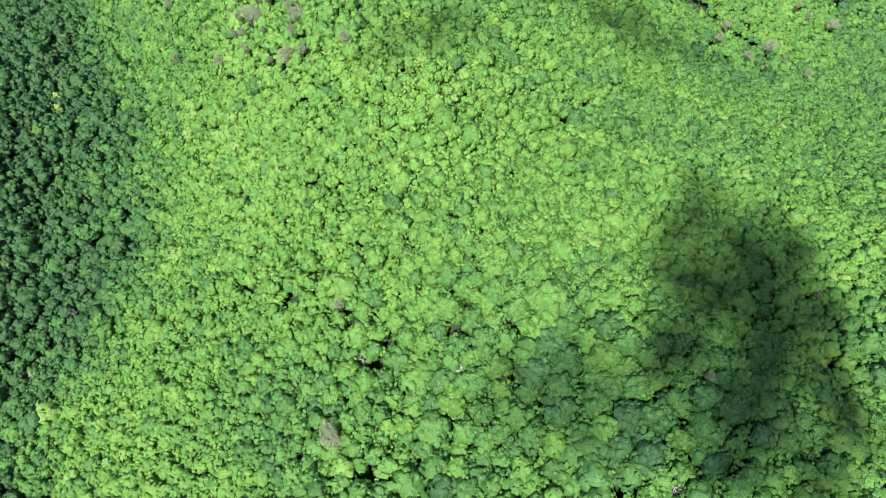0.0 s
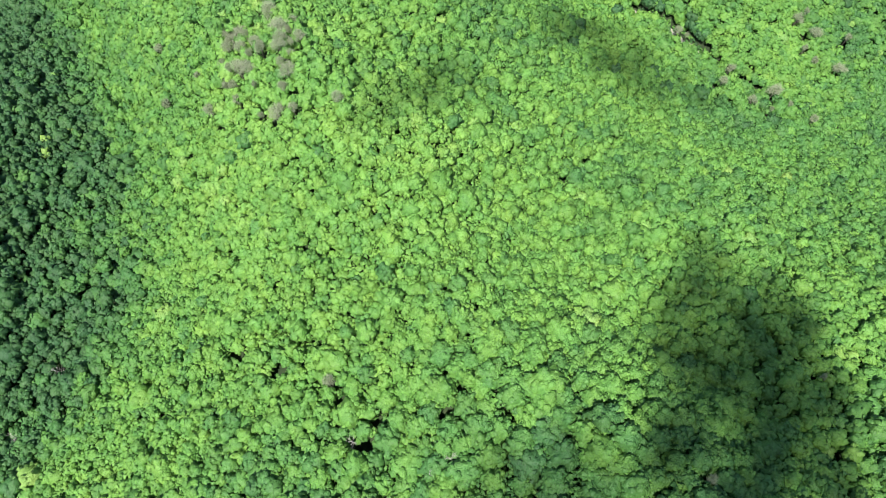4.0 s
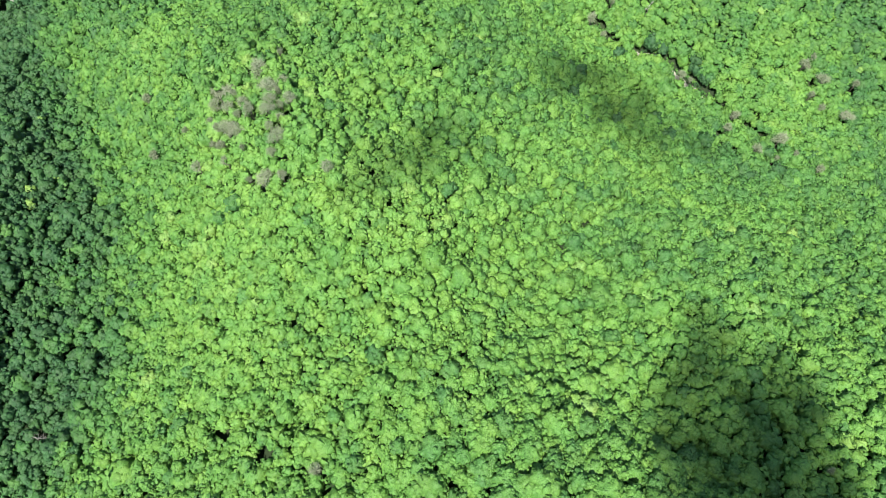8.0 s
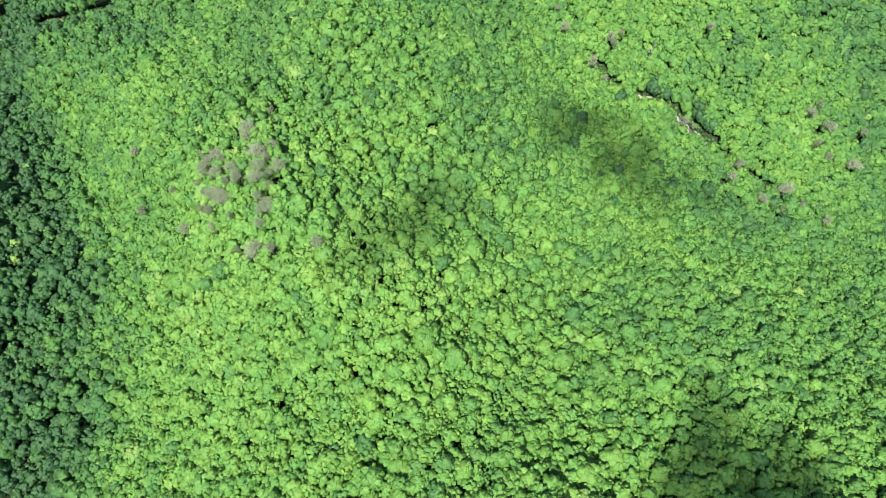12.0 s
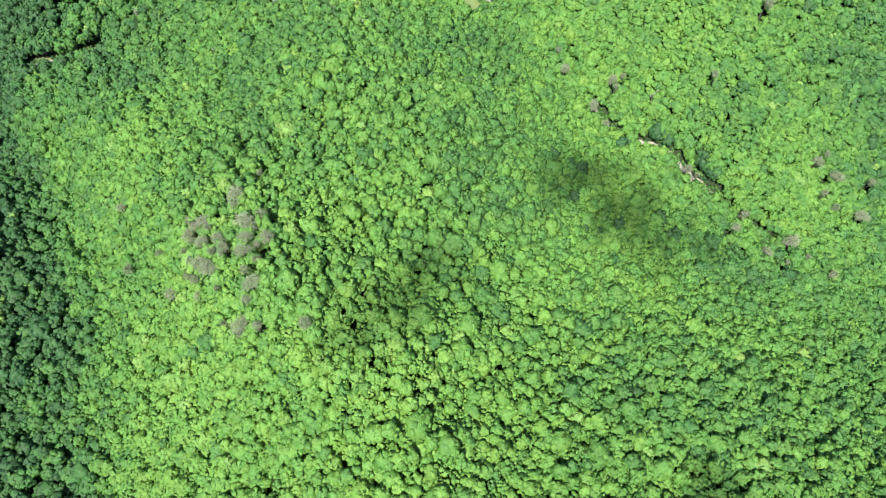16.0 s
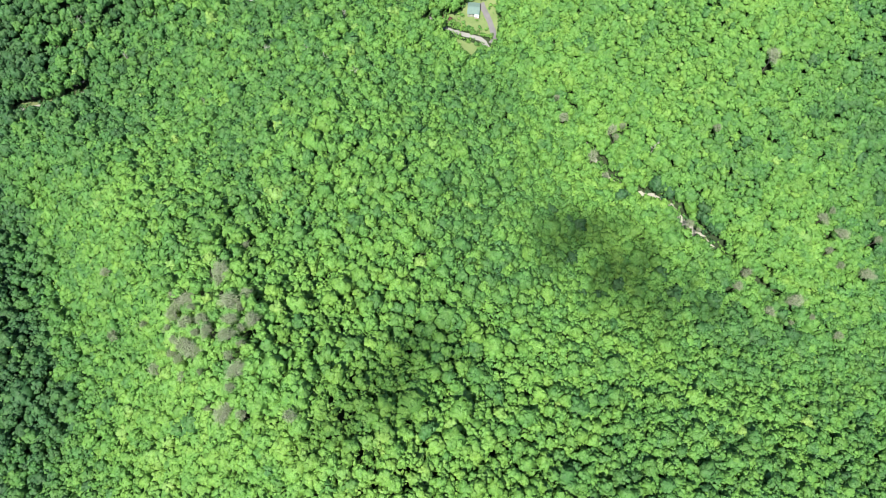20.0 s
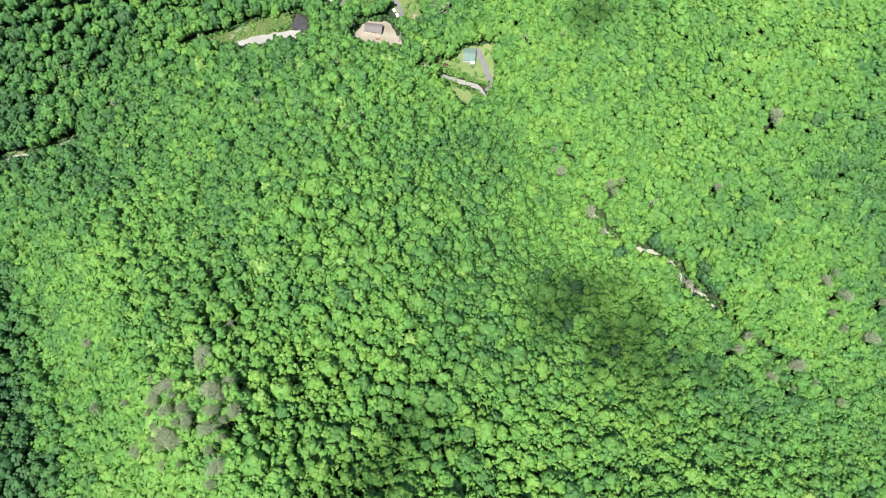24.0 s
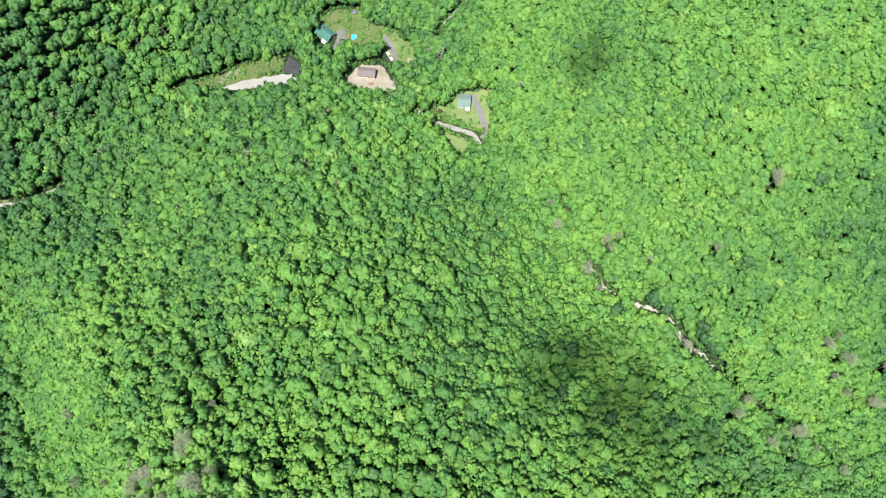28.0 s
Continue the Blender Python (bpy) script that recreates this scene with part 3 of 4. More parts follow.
deep = np.where(under, 1.2, rng.uniform(1.15, 1.6, len(X)) - 0.25 * young + 0.95 * np.exp(-np.clip(free, 0, None) / 4.5))
Z = land(X, Y)
place = np.stack([X, Y, Z + tall - radius * deep * 0.9], 1)
wider = 1 + 0.12 * young
scale = np.stack([radius * 1.15 * wider, radius * rng.uniform(0.98, 1.34, len(X)) * wider, radius * deep], 1)
turn = rng.uniform(0, 6.283, len(X))

# the trees on the crest, which the camera passes nearest, stand as things of their own
crest = (np.abs(X - 50) < 72) & (np.abs(Y - 76) < 46) & ~under
near_ids, far_ids = np.flatnonzero(crest)[:300], np.flatnonzero(~crest)
far_ids = np.r_[far_ids, np.flatnonzero(crest)[300:]]

SHAPES = [crown_shape(rng, 2, 13, 68, 0.18) for _ in range(18)]
MIDDLE = [crown_shape(rng, 2, 10, 35, 0.245) for _ in range(18)]
SMALL = [crown_shape(rng, 1, 7, 22, 0.305) for _ in range(18)]
THIN = [crown_shape(rng, 0, 4, 10, 0.42) for _ in range(6)]
STEM = stem_shape(3)


def woods(name, ids, shapes, label):
    """All the trees of some ids as one mesh: full crowns for the old trees, thin ones for those below."""
    pick = np.random.default_rng(3)
    sets = (SHAPES, MIDDLE, SMALL, THIN)
    grade = np.where(under[ids], 3, np.where((radius[ids] < 3.3) | (young[ids] > 0.7), 2, np.where(radius[ids] < 4.8, 1, 0)))
    first, many = np.cumsum([0] + [len(some) for some in sets])[:4], np.array([len(some) for some in sets])
    kind = first[grade] + (pick.uniform(0, 1, len(ids)) * many[grade]).astype(int)
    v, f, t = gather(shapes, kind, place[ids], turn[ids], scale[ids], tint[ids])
    foot = np.stack([X[ids], Y[ids], Z[ids] - 0.5], 1)
    thick = 0.045 * radius[ids]
    edge = free[ids] < 30
    some = np.flatnonzero(edge)
    tallness = np.stack([thick, thick, place[ids][:, 2] - foot[:, 2]], 1)
    sv, sf, st = gather([STEM], np.zeros(len(some), int), foot[some], turn[ids][some], tallness[some], tint[ids][some])
    mats = np.r_[np.zeros(len(f), int), np.ones(len(sf), int)]
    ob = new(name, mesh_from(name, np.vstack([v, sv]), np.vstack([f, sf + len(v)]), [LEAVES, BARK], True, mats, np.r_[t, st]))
    return tagged(ob, label, "forest", kind="stuff")


woods("forest", far_ids, SHAPES + MIDDLE + SMALL + THIN, "dense summer broadleaf forest in many bright greens")

FINE = [crown_shape(rng, 4, 17, 130, 0.14) for _ in range(12)]
BOUGHS = stem_shape(6, 0.06)


def crest_tree(i, n):
    """One old tree of the crest: a trunk with limbs, and a crown."""
    tree = thing("tree", X[i], Y[i], Z[i] - 0.3, math.degrees(turn[i]), "", "tree", "trees on the crest")
    tone = tint[i]
    hue = "dark green" if tone < 0.33 else "fresh green" if tone < 0.62 else "yellow-green"
    tree["label"] = ("broad " if radius[i] > 5.4 else "slender ") + hue + " broadleaf tree in full summer leaf on the ridge"
    v, f = FINE[n % len(FINE)]
    rise = place[i][2] - Z[i] + 0.3
    ob = new("crown", mesh_from("crown", v * scale[i] + (0, 0, rise), f, [LEAVES], True, None, np.full(len(v), tone)))
    ob.parent = tree
    sv, sf = BOUGHS
    thick = 0.05 * radius[i]
    vs, fs = [sv * (thick, thick, rise)], [sf]
    for k in range(4):
        m = np.array((pose(0, 0, rise * (0.5 + 0.1 * k), 0, 38 + 7 * k, 90 * k + 40 * n) @ Matrix.Diagonal((thick * 0.5, thick * 0.5, radius[i] * 0.75, 1))))
        fs.append(sf + len(sv) * (k + 1))
        vs.append((np.c_[sv, np.ones(len(sv))] @ m.T)[:, :3])
    ob = new("trunk", mesh_from("trunk", np.vstack(vs), np.vstack(fs), [BARK], True))
    ob.parent = tree


for n, i in enumerate(near_ids):
    crest_tree(i, n)

# woods beyond, closing the place: good trees along the edge of what is seen, rougher ones farther off
rng2 = np.random.default_rng(12)


def outer_woods(name, gap, box_m, size, shapes, hole, label):
    at = stand(*box_m, gap, 9)
    at = at[~hole(*at.T)]
    r = rng2.uniform(*size, len(at))
    v, f, t = gather(shapes, rng2.integers(0, len(shapes), len(at)), np.stack([*at.T, land(*at.T) + 0.9 * r + 3], 1), rng2.uniform(0, 6.28, len(at)),
                     np.stack([r, r, r], 1), np.clip(rng2.normal(0.45, 0.15, len(at)), 0, 1))
    tagged(new(name, mesh_from(name, v, f, [LEAVES], True, None, t)), label, "woods", kind="stuff")


def near_edge(x, y):
    return in_view(x * 0.985, y) | in_view(x * 0.985, y + 7) | in_view(x * 0.985, y - 6)


outer_woods("edge_woods", 11, (-420, 420, -90, 735), (5.0, 7.2), [crown_shape(rng2, 1, 5, 9, 0.42) for _ in range(6)], near_edge,
            "green broadleaf woods on the slopes round the valley")
outer_woods("far_woods", 42, (-900, 900, -520, 1180), (19, 26), [crown_shape(rng2, 1, 5, 9, 0.42) for _ in range(6)],
            lambda x, y: (np.abs(x) < 416) & (y > -86) & (y < 730), "green wooded mountainsides beyond the valley")


# ---- small fair-weather clouds high to the south, whose shadows drift over the slopes ----
def cloud_material(name, dense):
    n = Nodes(name)
    mat = n.finish((0.9, 0.9, 0.9), 1.0, 0.0, 0.0)
    clear = n.add("ShaderNodeBsdfTransparent")
    both = n.add("ShaderNodeMixShader")
    both.inputs[0].default_value = dense
    n.link(clear.outputs[0], both.inputs[1])
    n.link(n.bsdf.outputs[0], both.inputs[2])
    n.link(both.outputs[0], n.out.inputs[0])
    return mat


CLOUD, WISP = cloud_material("cloud vapour", 0.31), cloud_material("thin cloud vapour", 0.22)


def cumulus(x, y, long, wide, turn, puffs, seed, size=0.34, vapour=None):
    """A ragged little cumulus: puffs of uneven size over a flat base."""
    rng = np.random.default_rng(seed)
    base, net = sphere_net(2)
    cloud = thing("cloud", x, y, 1600, turn, "small thin ragged white cumulus cloud high above", "cloud", "fair-weather clouds")
    for k in range(puffs):
        a, d = 2.39996 * k + rng.normal(0, 0.2), math.sqrt((k + 0.5) / puffs) * rng.uniform(0.85, 1.12)
        r = wide * size * rng.uniform(0.6, 1.0) * (1.1 - 0.35 * d)
        lump = base * r * (1 + 0.22 * np.sin(base[:, :1] * 5 + k) * np.cos(base[:, 1:2] * 6 + 2 * k))
        lump[:, 2] = np.where(lump[:, 2] < 0, lump[:, 2] * 0.35, lump[:, 2] * 0.8)
        lump += (long * d * math.cos(a), wide * d * math.sin(a), rng.uniform(0, 0.2) * wide)
        new("puff", mesh_from("puff", lump, net, [vapour or CLOUD], True)).parent = cloud


cumulus(-118, -436, 64, 48, 82, 66, 2, 0.30)
cumulus(-188, -462, 48, 24, 8, 36, 6, 0.36, WISP)
cumulus(-100, -420, 30, 24, 60, 20, 8, 0.42, WISP)
cumulus(-264, -279, 40, 16, 38, 20, 3, 0.50, WISP)
cumulus(-151, -227, 66, 30, -34, 44, 4, 0.36, WISP)
cumulus(-158, 4, 20, 18, 30, 12, 5, 0.42)


# ---- dead and bare trees ----
def tube(bm, points, radii, sides=6):
    """A bent tapering limb through the points."""
    rings = []
    for n, (p, r) in enumerate(zip(points, radii)):
        p = Vector(p)
        way = (Vector(points[min(n + 1, len(points) - 1)]) - Vector(points[max(n - 1, 0)])).normalized()
        turn = way.to_track_quat("Z", "Y").to_matrix()
        rings.append([bm.verts.new(p + turn @ Vector((r * math.cos(6.2832 * k / sides), r * math.sin(6.2832 * k / sides), 0))) for k in range(sides)])
    for a, b in zip(rings, rings[1:]):
        for k in range(sides):
            bm.faces.new((a[k], a[(k + 1) % sides], b[(k + 1) % sides], b[k]))
    bm.faces.new(rings[-1])
    bm.faces.new(rings[0][::-1])
    return bm


def dead_tree(x, y, high, seed, label="tall bleached dead tree with broken bare branches"):
    rng = random.Random(seed)
    tree = thing("dead_tree", x, y, ground_at(x, y) - 0.3, rng.uniform(0, 360), label, "tree", "dead trees")
    lean = Vector((rng.uniform(-0.6, 0.6), rng.uniform(-0.6, 0.6), 0))
    path = [lean * (k / 5) ** 2 + Vector((0, 0, high * k / 5)) for k in range(6)]
    part("trunk", tube(bmesh.new(), path, [0.34, 0.30, 0.25, 0.19, 0.13, 0.05], 7), DEAD_WOOD, tree)
    for k in range(11):
        up = 0.42 + 0.055 * k
        at = lean * up**2 + Vector((0, 0, high * up))
        a, span = rng.uniform(0, 6.283), rng.uniform(1.6, 4.2) * (1.35 - 0.6 * up)
        tip = at + Vector((math.cos(a) * span, math.sin(a) * span, span * rng.uniform(0.2, 0.9)))
        mid = at.lerp(tip, 0.5) + Vector((rng.uniform(-0.3, 0.3), rng.uniform(-0.3, 0.3), -0.15))
        bm = tube(bmesh.new(), [at, mid, tip], [0.09, 0.06, 0.02], 5)
        for w in (-1, 1):
            end = mid.lerp(tip, 0.6) + Vector((-math.sin(a) * w, math.cos(a) * w, 0.3)) * span * 0.4
            tube(bm, [mid, end], [0.045, 0.018], 4)
        part("branch", bm, DEAD_WOOD, tree)
    return tree


for n, (x, y) in enumerate(SNAG_AT):
    dead_tree(x, y, 16.5 + (n * 7 % 5) * 0.9, n)


def twig_shape(rng, count):
    """The bare crown of a leafless tree: uneven brooms of fine crossing twigs at the ends of its limbs."""
    n = 9
    a = 2.39996 * np.arange(n) + rng.uniform(0, 6)
    d = np.sqrt((np.arange(n) + 0.3) / n)
    hub = np.stack([d * np.cos(a), d * np.sin(a), 0.75 - 0.8 * d + rng.normal(0, 0.12, n)], 1) * 0.62
    which = rng.integers(0, n, count)
    start = hub[which] + rng.normal(size=(count, 3)) * (0.17, 0.17, 0.13)
    way = unit(rng.normal(size=(count, 3)) + 0.8 * unit(start - (0, 0, 0.2)))
    end = start + way * rng.uniform(0.12, 0.30, (count, 1))
    wide = unit(np.cross(way, rng.normal(size=way.shape))) * rng.uniform(0.008, 0.018, (count, 1))
    v = np.stack([start - wide, start + wide, end], 1).reshape(-1, 3)
    return v, np.arange(len(v)).reshape(-1, 3)


BARE = []


def bare_tree(n):
    """A leafless grey-brown tree: trunk, four limbs and its haze of twigs."""
    rng = np.random.default_rng(40 + n)
    tree = thing("bare_tree", 0, 0, 0, 0, "grey-brown leafless tree with a haze of fine twigs", "tree", "bare trees")
    part("trunk", tube(bmesh.new(), [(0, 0, 0), (0.1, 0, 6), (0, 0.1, 12)], [0.26, 0.2, 0.1]), BARK, tree)
    for k in range(5):
        a = 1.257 * k + n
        part("limb", tube(bmesh.new(), [(0, 0, 7 + 0.7 * k), (1.3 * math.cos(a), 1.3 * math.sin(a), 10), (2.6 * math.cos(a), 2.6 * math.sin(a), 13.4)], [0.13, 0.09, 0.03], 5), BARK, tree)
    v, f = twig_shape(rng, 1500)
    crown = new("crown", mesh_from("crown", v * (4.1, 4.1, 3.6) + (0, 0, 12.5), f, [GREY_TWIGS]))
    crown.parent = tree
    return tree


BARE = [bare_tree(n) for n in range(3)]
for n, (x, y) in enumerate(BARE_AT):
    wide = 0.72 + 0.10 * (n * 7 % 5)
    spot = pose(x, y, ground_at(x, y) - 0.4, 0, 0, 67 * n) @ Matrix.Diagonal((wide, wide * (0.9 + 0.15 * (n % 3)), 1.16 + 0.05 * (n % 4), 1))
    if n < 3:
        BARE[n].matrix_basis = spot
    else:
        copy_thing(BARE[n % 3], spot)


# ---- building materials ----
GREEN_METAL = surface("weathered green metal roofing", 0.5, [(0.3, (0.115, 0.175, 0.155)), (0.7, (0.16, 0.235, 0.205))], 0.8, 0.0, fine=3.0, bump=0.05, spec=0.15)
DEEP_GREEN_METAL = surface("deep green metal roofing", 0.5, [(0.3, (0.04, 0.13, 0.105)), (0.7, (0.075, 0.19, 0.155))], 0.8, 0.0, fine=3.0, bump=0.05, spec=0.15)
SHINGLE = surface("grey-brown asphalt shingles", 0.6, [(0.3, (0.13, 0.115, 0.11)), (0.7, (0.19, 0.175, 0.165))], 0.95, fine=5.0)
SIDING = surface("cream siding", 0.7, [(0.3, (0.62, 0.58, 0.50)), (0.7, (0.74, 0.71, 0.63))], 0.7, fine=4.0)
WOOD_WALL = surface("brown log wall", 0.9, [(0.3, (0.15, 0.09, 0.05)), (0.7, (0.28, 0.18, 0.11))], 0.8, fine=5.0)
DECK = surface("weathered deck boards", 0.8, [(0.3, (0.26, 0.20, 0.15)), (0.7, (0.42, 0.35, 0.28))], 0.85, fine=6.0)
WHITE = surface("white painted metal", 0.9, [(0.3, (0.74, 0.74, 0.73)), (0.7, (0.84, 0.84, 0.83))], 0.4, fine=5.0, bump=0.05)
CONCRETE = surface("grey concrete", 0.5, [(0.3, (0.34, 0.33, 0.31)), (0.7, (0.48, 0.47, 0.45))], 0.9, fine=4.0)
BLUE = surface("blue tarpaulin", 0.8, [(0.3, (0.05, 0.09, 0.30)), (0.7, (0.10, 0.16, 0.42))], 0.5, fine=4.0)
POOL_WALL = surface("pale blue pool liner", 0.8, [(0.3, (0.10, 0.42, 0.60)), (0.7, (0.16, 0.52, 0.70))], 0.4, fine=4.0, bump=0.05)
RED_LEAF = surface("red-brown leaves", 0.9, [(0.3, (0.05, 0.025, 0.022)), (0.7, (0.12, 0.05, 0.045))], 0.7, fine=3.0)
RUBBER = surface("black tyre rubber", 2.0, [(0.3, (0.02, 0.02, 0.02)), (0.7, (0.04, 0.04, 0.04))], 0.9, fine=9.0)
BRICK = surface("red brick", 2.0, [(0.3, (0.24, 0.10, 0.07)), (0.7, (0.36, 0.17, 0.12))], 0.9, fine=8.0)
DARK_GLASS = Nodes("window glass").finish((0.03, 0.04, 0.05), 0.06, 0.0, 0.6)


def water_material():
    n = Nodes("pool water")
    n.bump(n.noise(2.5, 2.0), 0.25, 0.05)
    return n.finish(n.ramp(n.noise(0.8, 2.0), [(0.3, (0.03, 0.30, 0.42)), (0.7, (0.06, 0.40, 0.50))]), 0.05, 0.0, 0.5)


WATER = water_material()


# ---- houses ----
def window_part(parent, x, y, z, turn, wide=1.1, high=1.2):
    frame_ob = part("window", boxed(wide, 0.10, high, bevel=0.02), WHITE, parent)
    frame_ob.matrix_local = pose(x, y, z, 0, 0, turn)
    for side in (-1, 1):
        pane = part("pane", boxed(wide / 2 - 0.1, 0.04, high - 0.16, (side * wide / 4, -0.05, 0)), DARK_GLASS, frame_ob)
        pane.matrix_local = pose(0, 0, 0)
    sill = part("sill", boxed(wide + 0.16, 0.18, 0.06, (0, -0.07, -high / 2 - 0.03), bevel=0.01), WHITE, frame_ob)
    sill.matrix_local = pose(0, 0, 0)


def roof_slab(bm, long, run, rise, side, eave, thick):
    """One pitch of a gable roof, its ridge along x."""
    tilt = math.degrees(math.atan2(rise, run))
    slope = math.hypot(run, rise) + eave
    return box(bm, long, slope, thick, (0, side * (run + eave * 0.86) / 2, rise - (rise / run) * (run + eave * 0.86) / 2 + thick / 2), (-side * tilt, 0, 0), 0.02)


def house(x, y, turn, long, deep, wall_high, rise, roof_mat, wall_mat, label, ribs, chimney, porch):
    """A gabled house: base, walls, two roof pitches with their seams, ridge cap, gables, windows, door, porch."""
    z = max(ground_at(x + a, y + b) for a in (-4, 4) for b in (-4, 4)) + 0.2
    home = thing("house", x, y, z, turn, label, "house", "houses in the valley")
    part("foundation", boxed(long - 0.1, deep - 0.1, 2.4, (0, 0, -0.9)), CONCRETE, home)
    for side in (-1, 1):
        part("wall", boxed(long, 0.22, wall_high, (0, side * (deep / 2 - 0.11), 0.3 + wall_high / 2), bevel=0.01), wall_mat, home)
        bm = boxed(0.22, deep - 0.44, wall_high, (side * (long / 2 - 0.11), 0, 0.3 + wall_high / 2))
        part("wall", bm, wall_mat, home)
        bm = bmesh.new()
        tri = [(0, -deep / 2 + 0.2, 0), (0, deep / 2 - 0.2, 0), (0, 0, rise - 0.15)]
        a = [bm.verts.new((side * (long / 2 - 0.2) + 0.0, p[1], 0.3 + wall_high + p[2])) for p in tri]
        b = [bm.verts.new((side * (long / 2 - 0.02), p[1], 0.3 + wall_high + p[2])) for p in tri]
        for face in (a, b[::-1], (a[0], b[0], b[1], a[1]), (a[1], b[1], b[2], a[2]), (a[2], b[2], b[0], a[0])):
            bm.faces.new(face)
        bmesh.ops.recalc_face_normals(bm, faces=bm.faces)
        part("gable", bm, wall_mat, home)
        pitch = part("roof", roof_slab(bmesh.new(), long + 0.9, deep / 2, rise, side, 0.5, 0.14), roof_mat, home)
        pitch.matrix_local = pose(0, 0, 0.3 + wall_high)
        tilt = math.degrees(math.atan2(rise, deep / 2))
        bm = bmesh.new()
        slope = math.hypot(deep / 2, rise) + 0.5
        mid = (side * (deep / 2 + 0.43) / 2, rise - (rise / (deep / 2)) * (deep / 2 + 0.43) / 2 + 0.16)
        if ribs:
            for k in range(int(long / 0.8) + 2):
                box(bm, 0.05, slope, 0.06, (-long / 2 - 0.4 + 0.8 * k, mid[0], mid[1] + 0.03), (-side * tilt, 0, 0))
        else:
            rows = int(slope / 0.6)
            for k in range(rows):
                f = (k + 0.5) / rows
                box(bm, long + 0.92, 0.10, 0.03, (0, side * (deep / 2 + 0.43) * f, rise * (1 - f * (deep / 2 + 0.43) / (deep / 2)) + 0.165), (-side * tilt, 0, 0))
        seams = part("seam" if ribs else "shingle_course", bm, roof_mat, pitch)
        seams.matrix_local = pose(0, 0, 0)
        for k in range(3):
            window_part(home, (k - 1) * long / 3.2, side * (deep / 2 + 0.02), 1.75, 0 if side < 0 else 180)
        window_part(home, side * (long / 2 + 0.02), deep / 4, 1.75, 90 * side)
    part("ridge_cap", boxed(long + 0.9, 0.4, 0.08, (0, 0, 0.3 + wall_high + rise + 0.17), bevel=0.02), roof_mat, home)
    door = part("door", boxed(1.0, 0.12, 2.05, (long * 0.16, -deep / 2 - 0.02, 1.35), bevel=0.02), WOOD_WALL, home, "brown wooden door")
    part("door_handle", boxed(0.05, 0.10, 0.14, (long * 0.16 + 0.38, -deep / 2 - 0.12, 1.3)), CONCRETE, door)
    if chimney:
        part("chimney", boxed(0.8, 0.8, 2.4, (-long * 0.25, deep * 0.12, 0.3 + wall_high + rise), bevel=0.03), BRICK, home)
    px, pw, pd, roofed = porch
    deck = part("porch", boxed(pw, pd, 0.3, (px, -deep / 2 - pd / 2, 0.12), bevel=0.02), DECK, home, "weathered wooden porch")
    for k in range(int(pw / 0.3)):
        part("board", boxed(0.26, pd, 0.04, (px - pw / 2 + 0.15 + 0.3 * k, -deep / 2 - pd / 2, 0.295)), DECK, deck)
    for s in (-1, 1):
        part("porch_post", boxed(0.14, 0.14, 2.3, (px + s * (pw / 2 - 0.1), -deep / 2 - pd + 0.1, 1.4)), WHITE, home)
    if roofed is not None:
        part("porch_roof", boxed(pw + 0.5, pd + 0.5, 0.12, (px, -deep / 2 - pd / 2, 2.62), (6, 0, 0), 0.02), roofed, home)
    return home


house(30, 555, -3, 8.6, 10.0, 2.6, 2.0, GREEN_METAL, SIDING, "small house with a weathered grey-green metal roof on a lawn", True, False, (2.8, 3.0, 2.4, WHITE))
house(-44, 578, -5, 12.6, 7.2, 2.6, 2.0, SHINGLE, SIDING, "low new house with a grey-brown shingle roof on bare dirt", False, False, (2.6, 4.2, 2.2, None))
house(-79, 615, -38, 13.0, 9.5, 2.8, 2.8, DEEP_GREEN_METAL, WOOD_WALL, "brown house with a deep green metal roof beside a paved drive", True, True, (3.6, 3.4, 2.4, WHITE))


# ---- pool, shed, vehicles ----
def round_pool(x, y, radius_m):
    pool = thing("swimming_pool", x, y, ground_at(x, y) + 0.1, 0, "round above-ground swimming pool full of clear blue water", "pool")

    def ring(inner, outer, low, high, n=40):
        bm = bmesh.new()
        rows = [[bm.verts.new((r * math.cos(6.2832 * k / n), r * math.sin(6.2832 * k / n), z)) for k in range(n)]
                for r, z in ((inner, low), (outer, low), (outer, high), (inner, high))]
        for a, b in zip(rows, rows[1:] + rows[:1]):
            for k in range(n):
                bm.faces.new((a[k], a[(k + 1) % n], b[(k + 1) % n], b[k]))
        bmesh.ops.recalc_face_normals(bm, faces=bm.faces)
        return bm

    part("pool_wall", ring(radius_m - 0.06, radius_m, 0, 1.25), POOL_WALL, pool)
    part("rim", ring(radius_m - 0.10, radius_m + 0.08, 1.25, 1.33), POOL_WALL, pool, "pale blue metal top rim")
    bm = bmesh.new()
    bmesh.ops.create_circle(bm, cap_ends=True, segments=40, radius=radius_m - 0.07, matrix=pose(0, 0, 1.08))
    part("water", bm, WATER, pool, "clear blue water")
    for k in range(12):
        part("upright", boxed(0.12, 0.08, 1.25, ((radius_m + 0.05) * math.cos(k * 0.5236), (radius_m + 0.05) * math.sin(k * 0.5236), 0.62), (0, 0, k * 30)), WHITE, pool)
    ladder = part("ladder", boxed(0.06, 0.06, 2.0, (radius_m + 0.2, -0.3, 0.9), (0, -10, 0)), WHITE, pool, "white pool ladder")
    part("rail", boxed(0.06, 0.06, 2.0, (radius_m + 0.2, 0.3, 0.9), (0, -10, 0)), WHITE, ladder)
    for k in range(4):
        part("rung", boxed(0.08, 0.6, 0.05, (radius_m + 0.28 - 0.05 * k, 0, 0.3 + 0.35 * k)), WHITE, ladder)


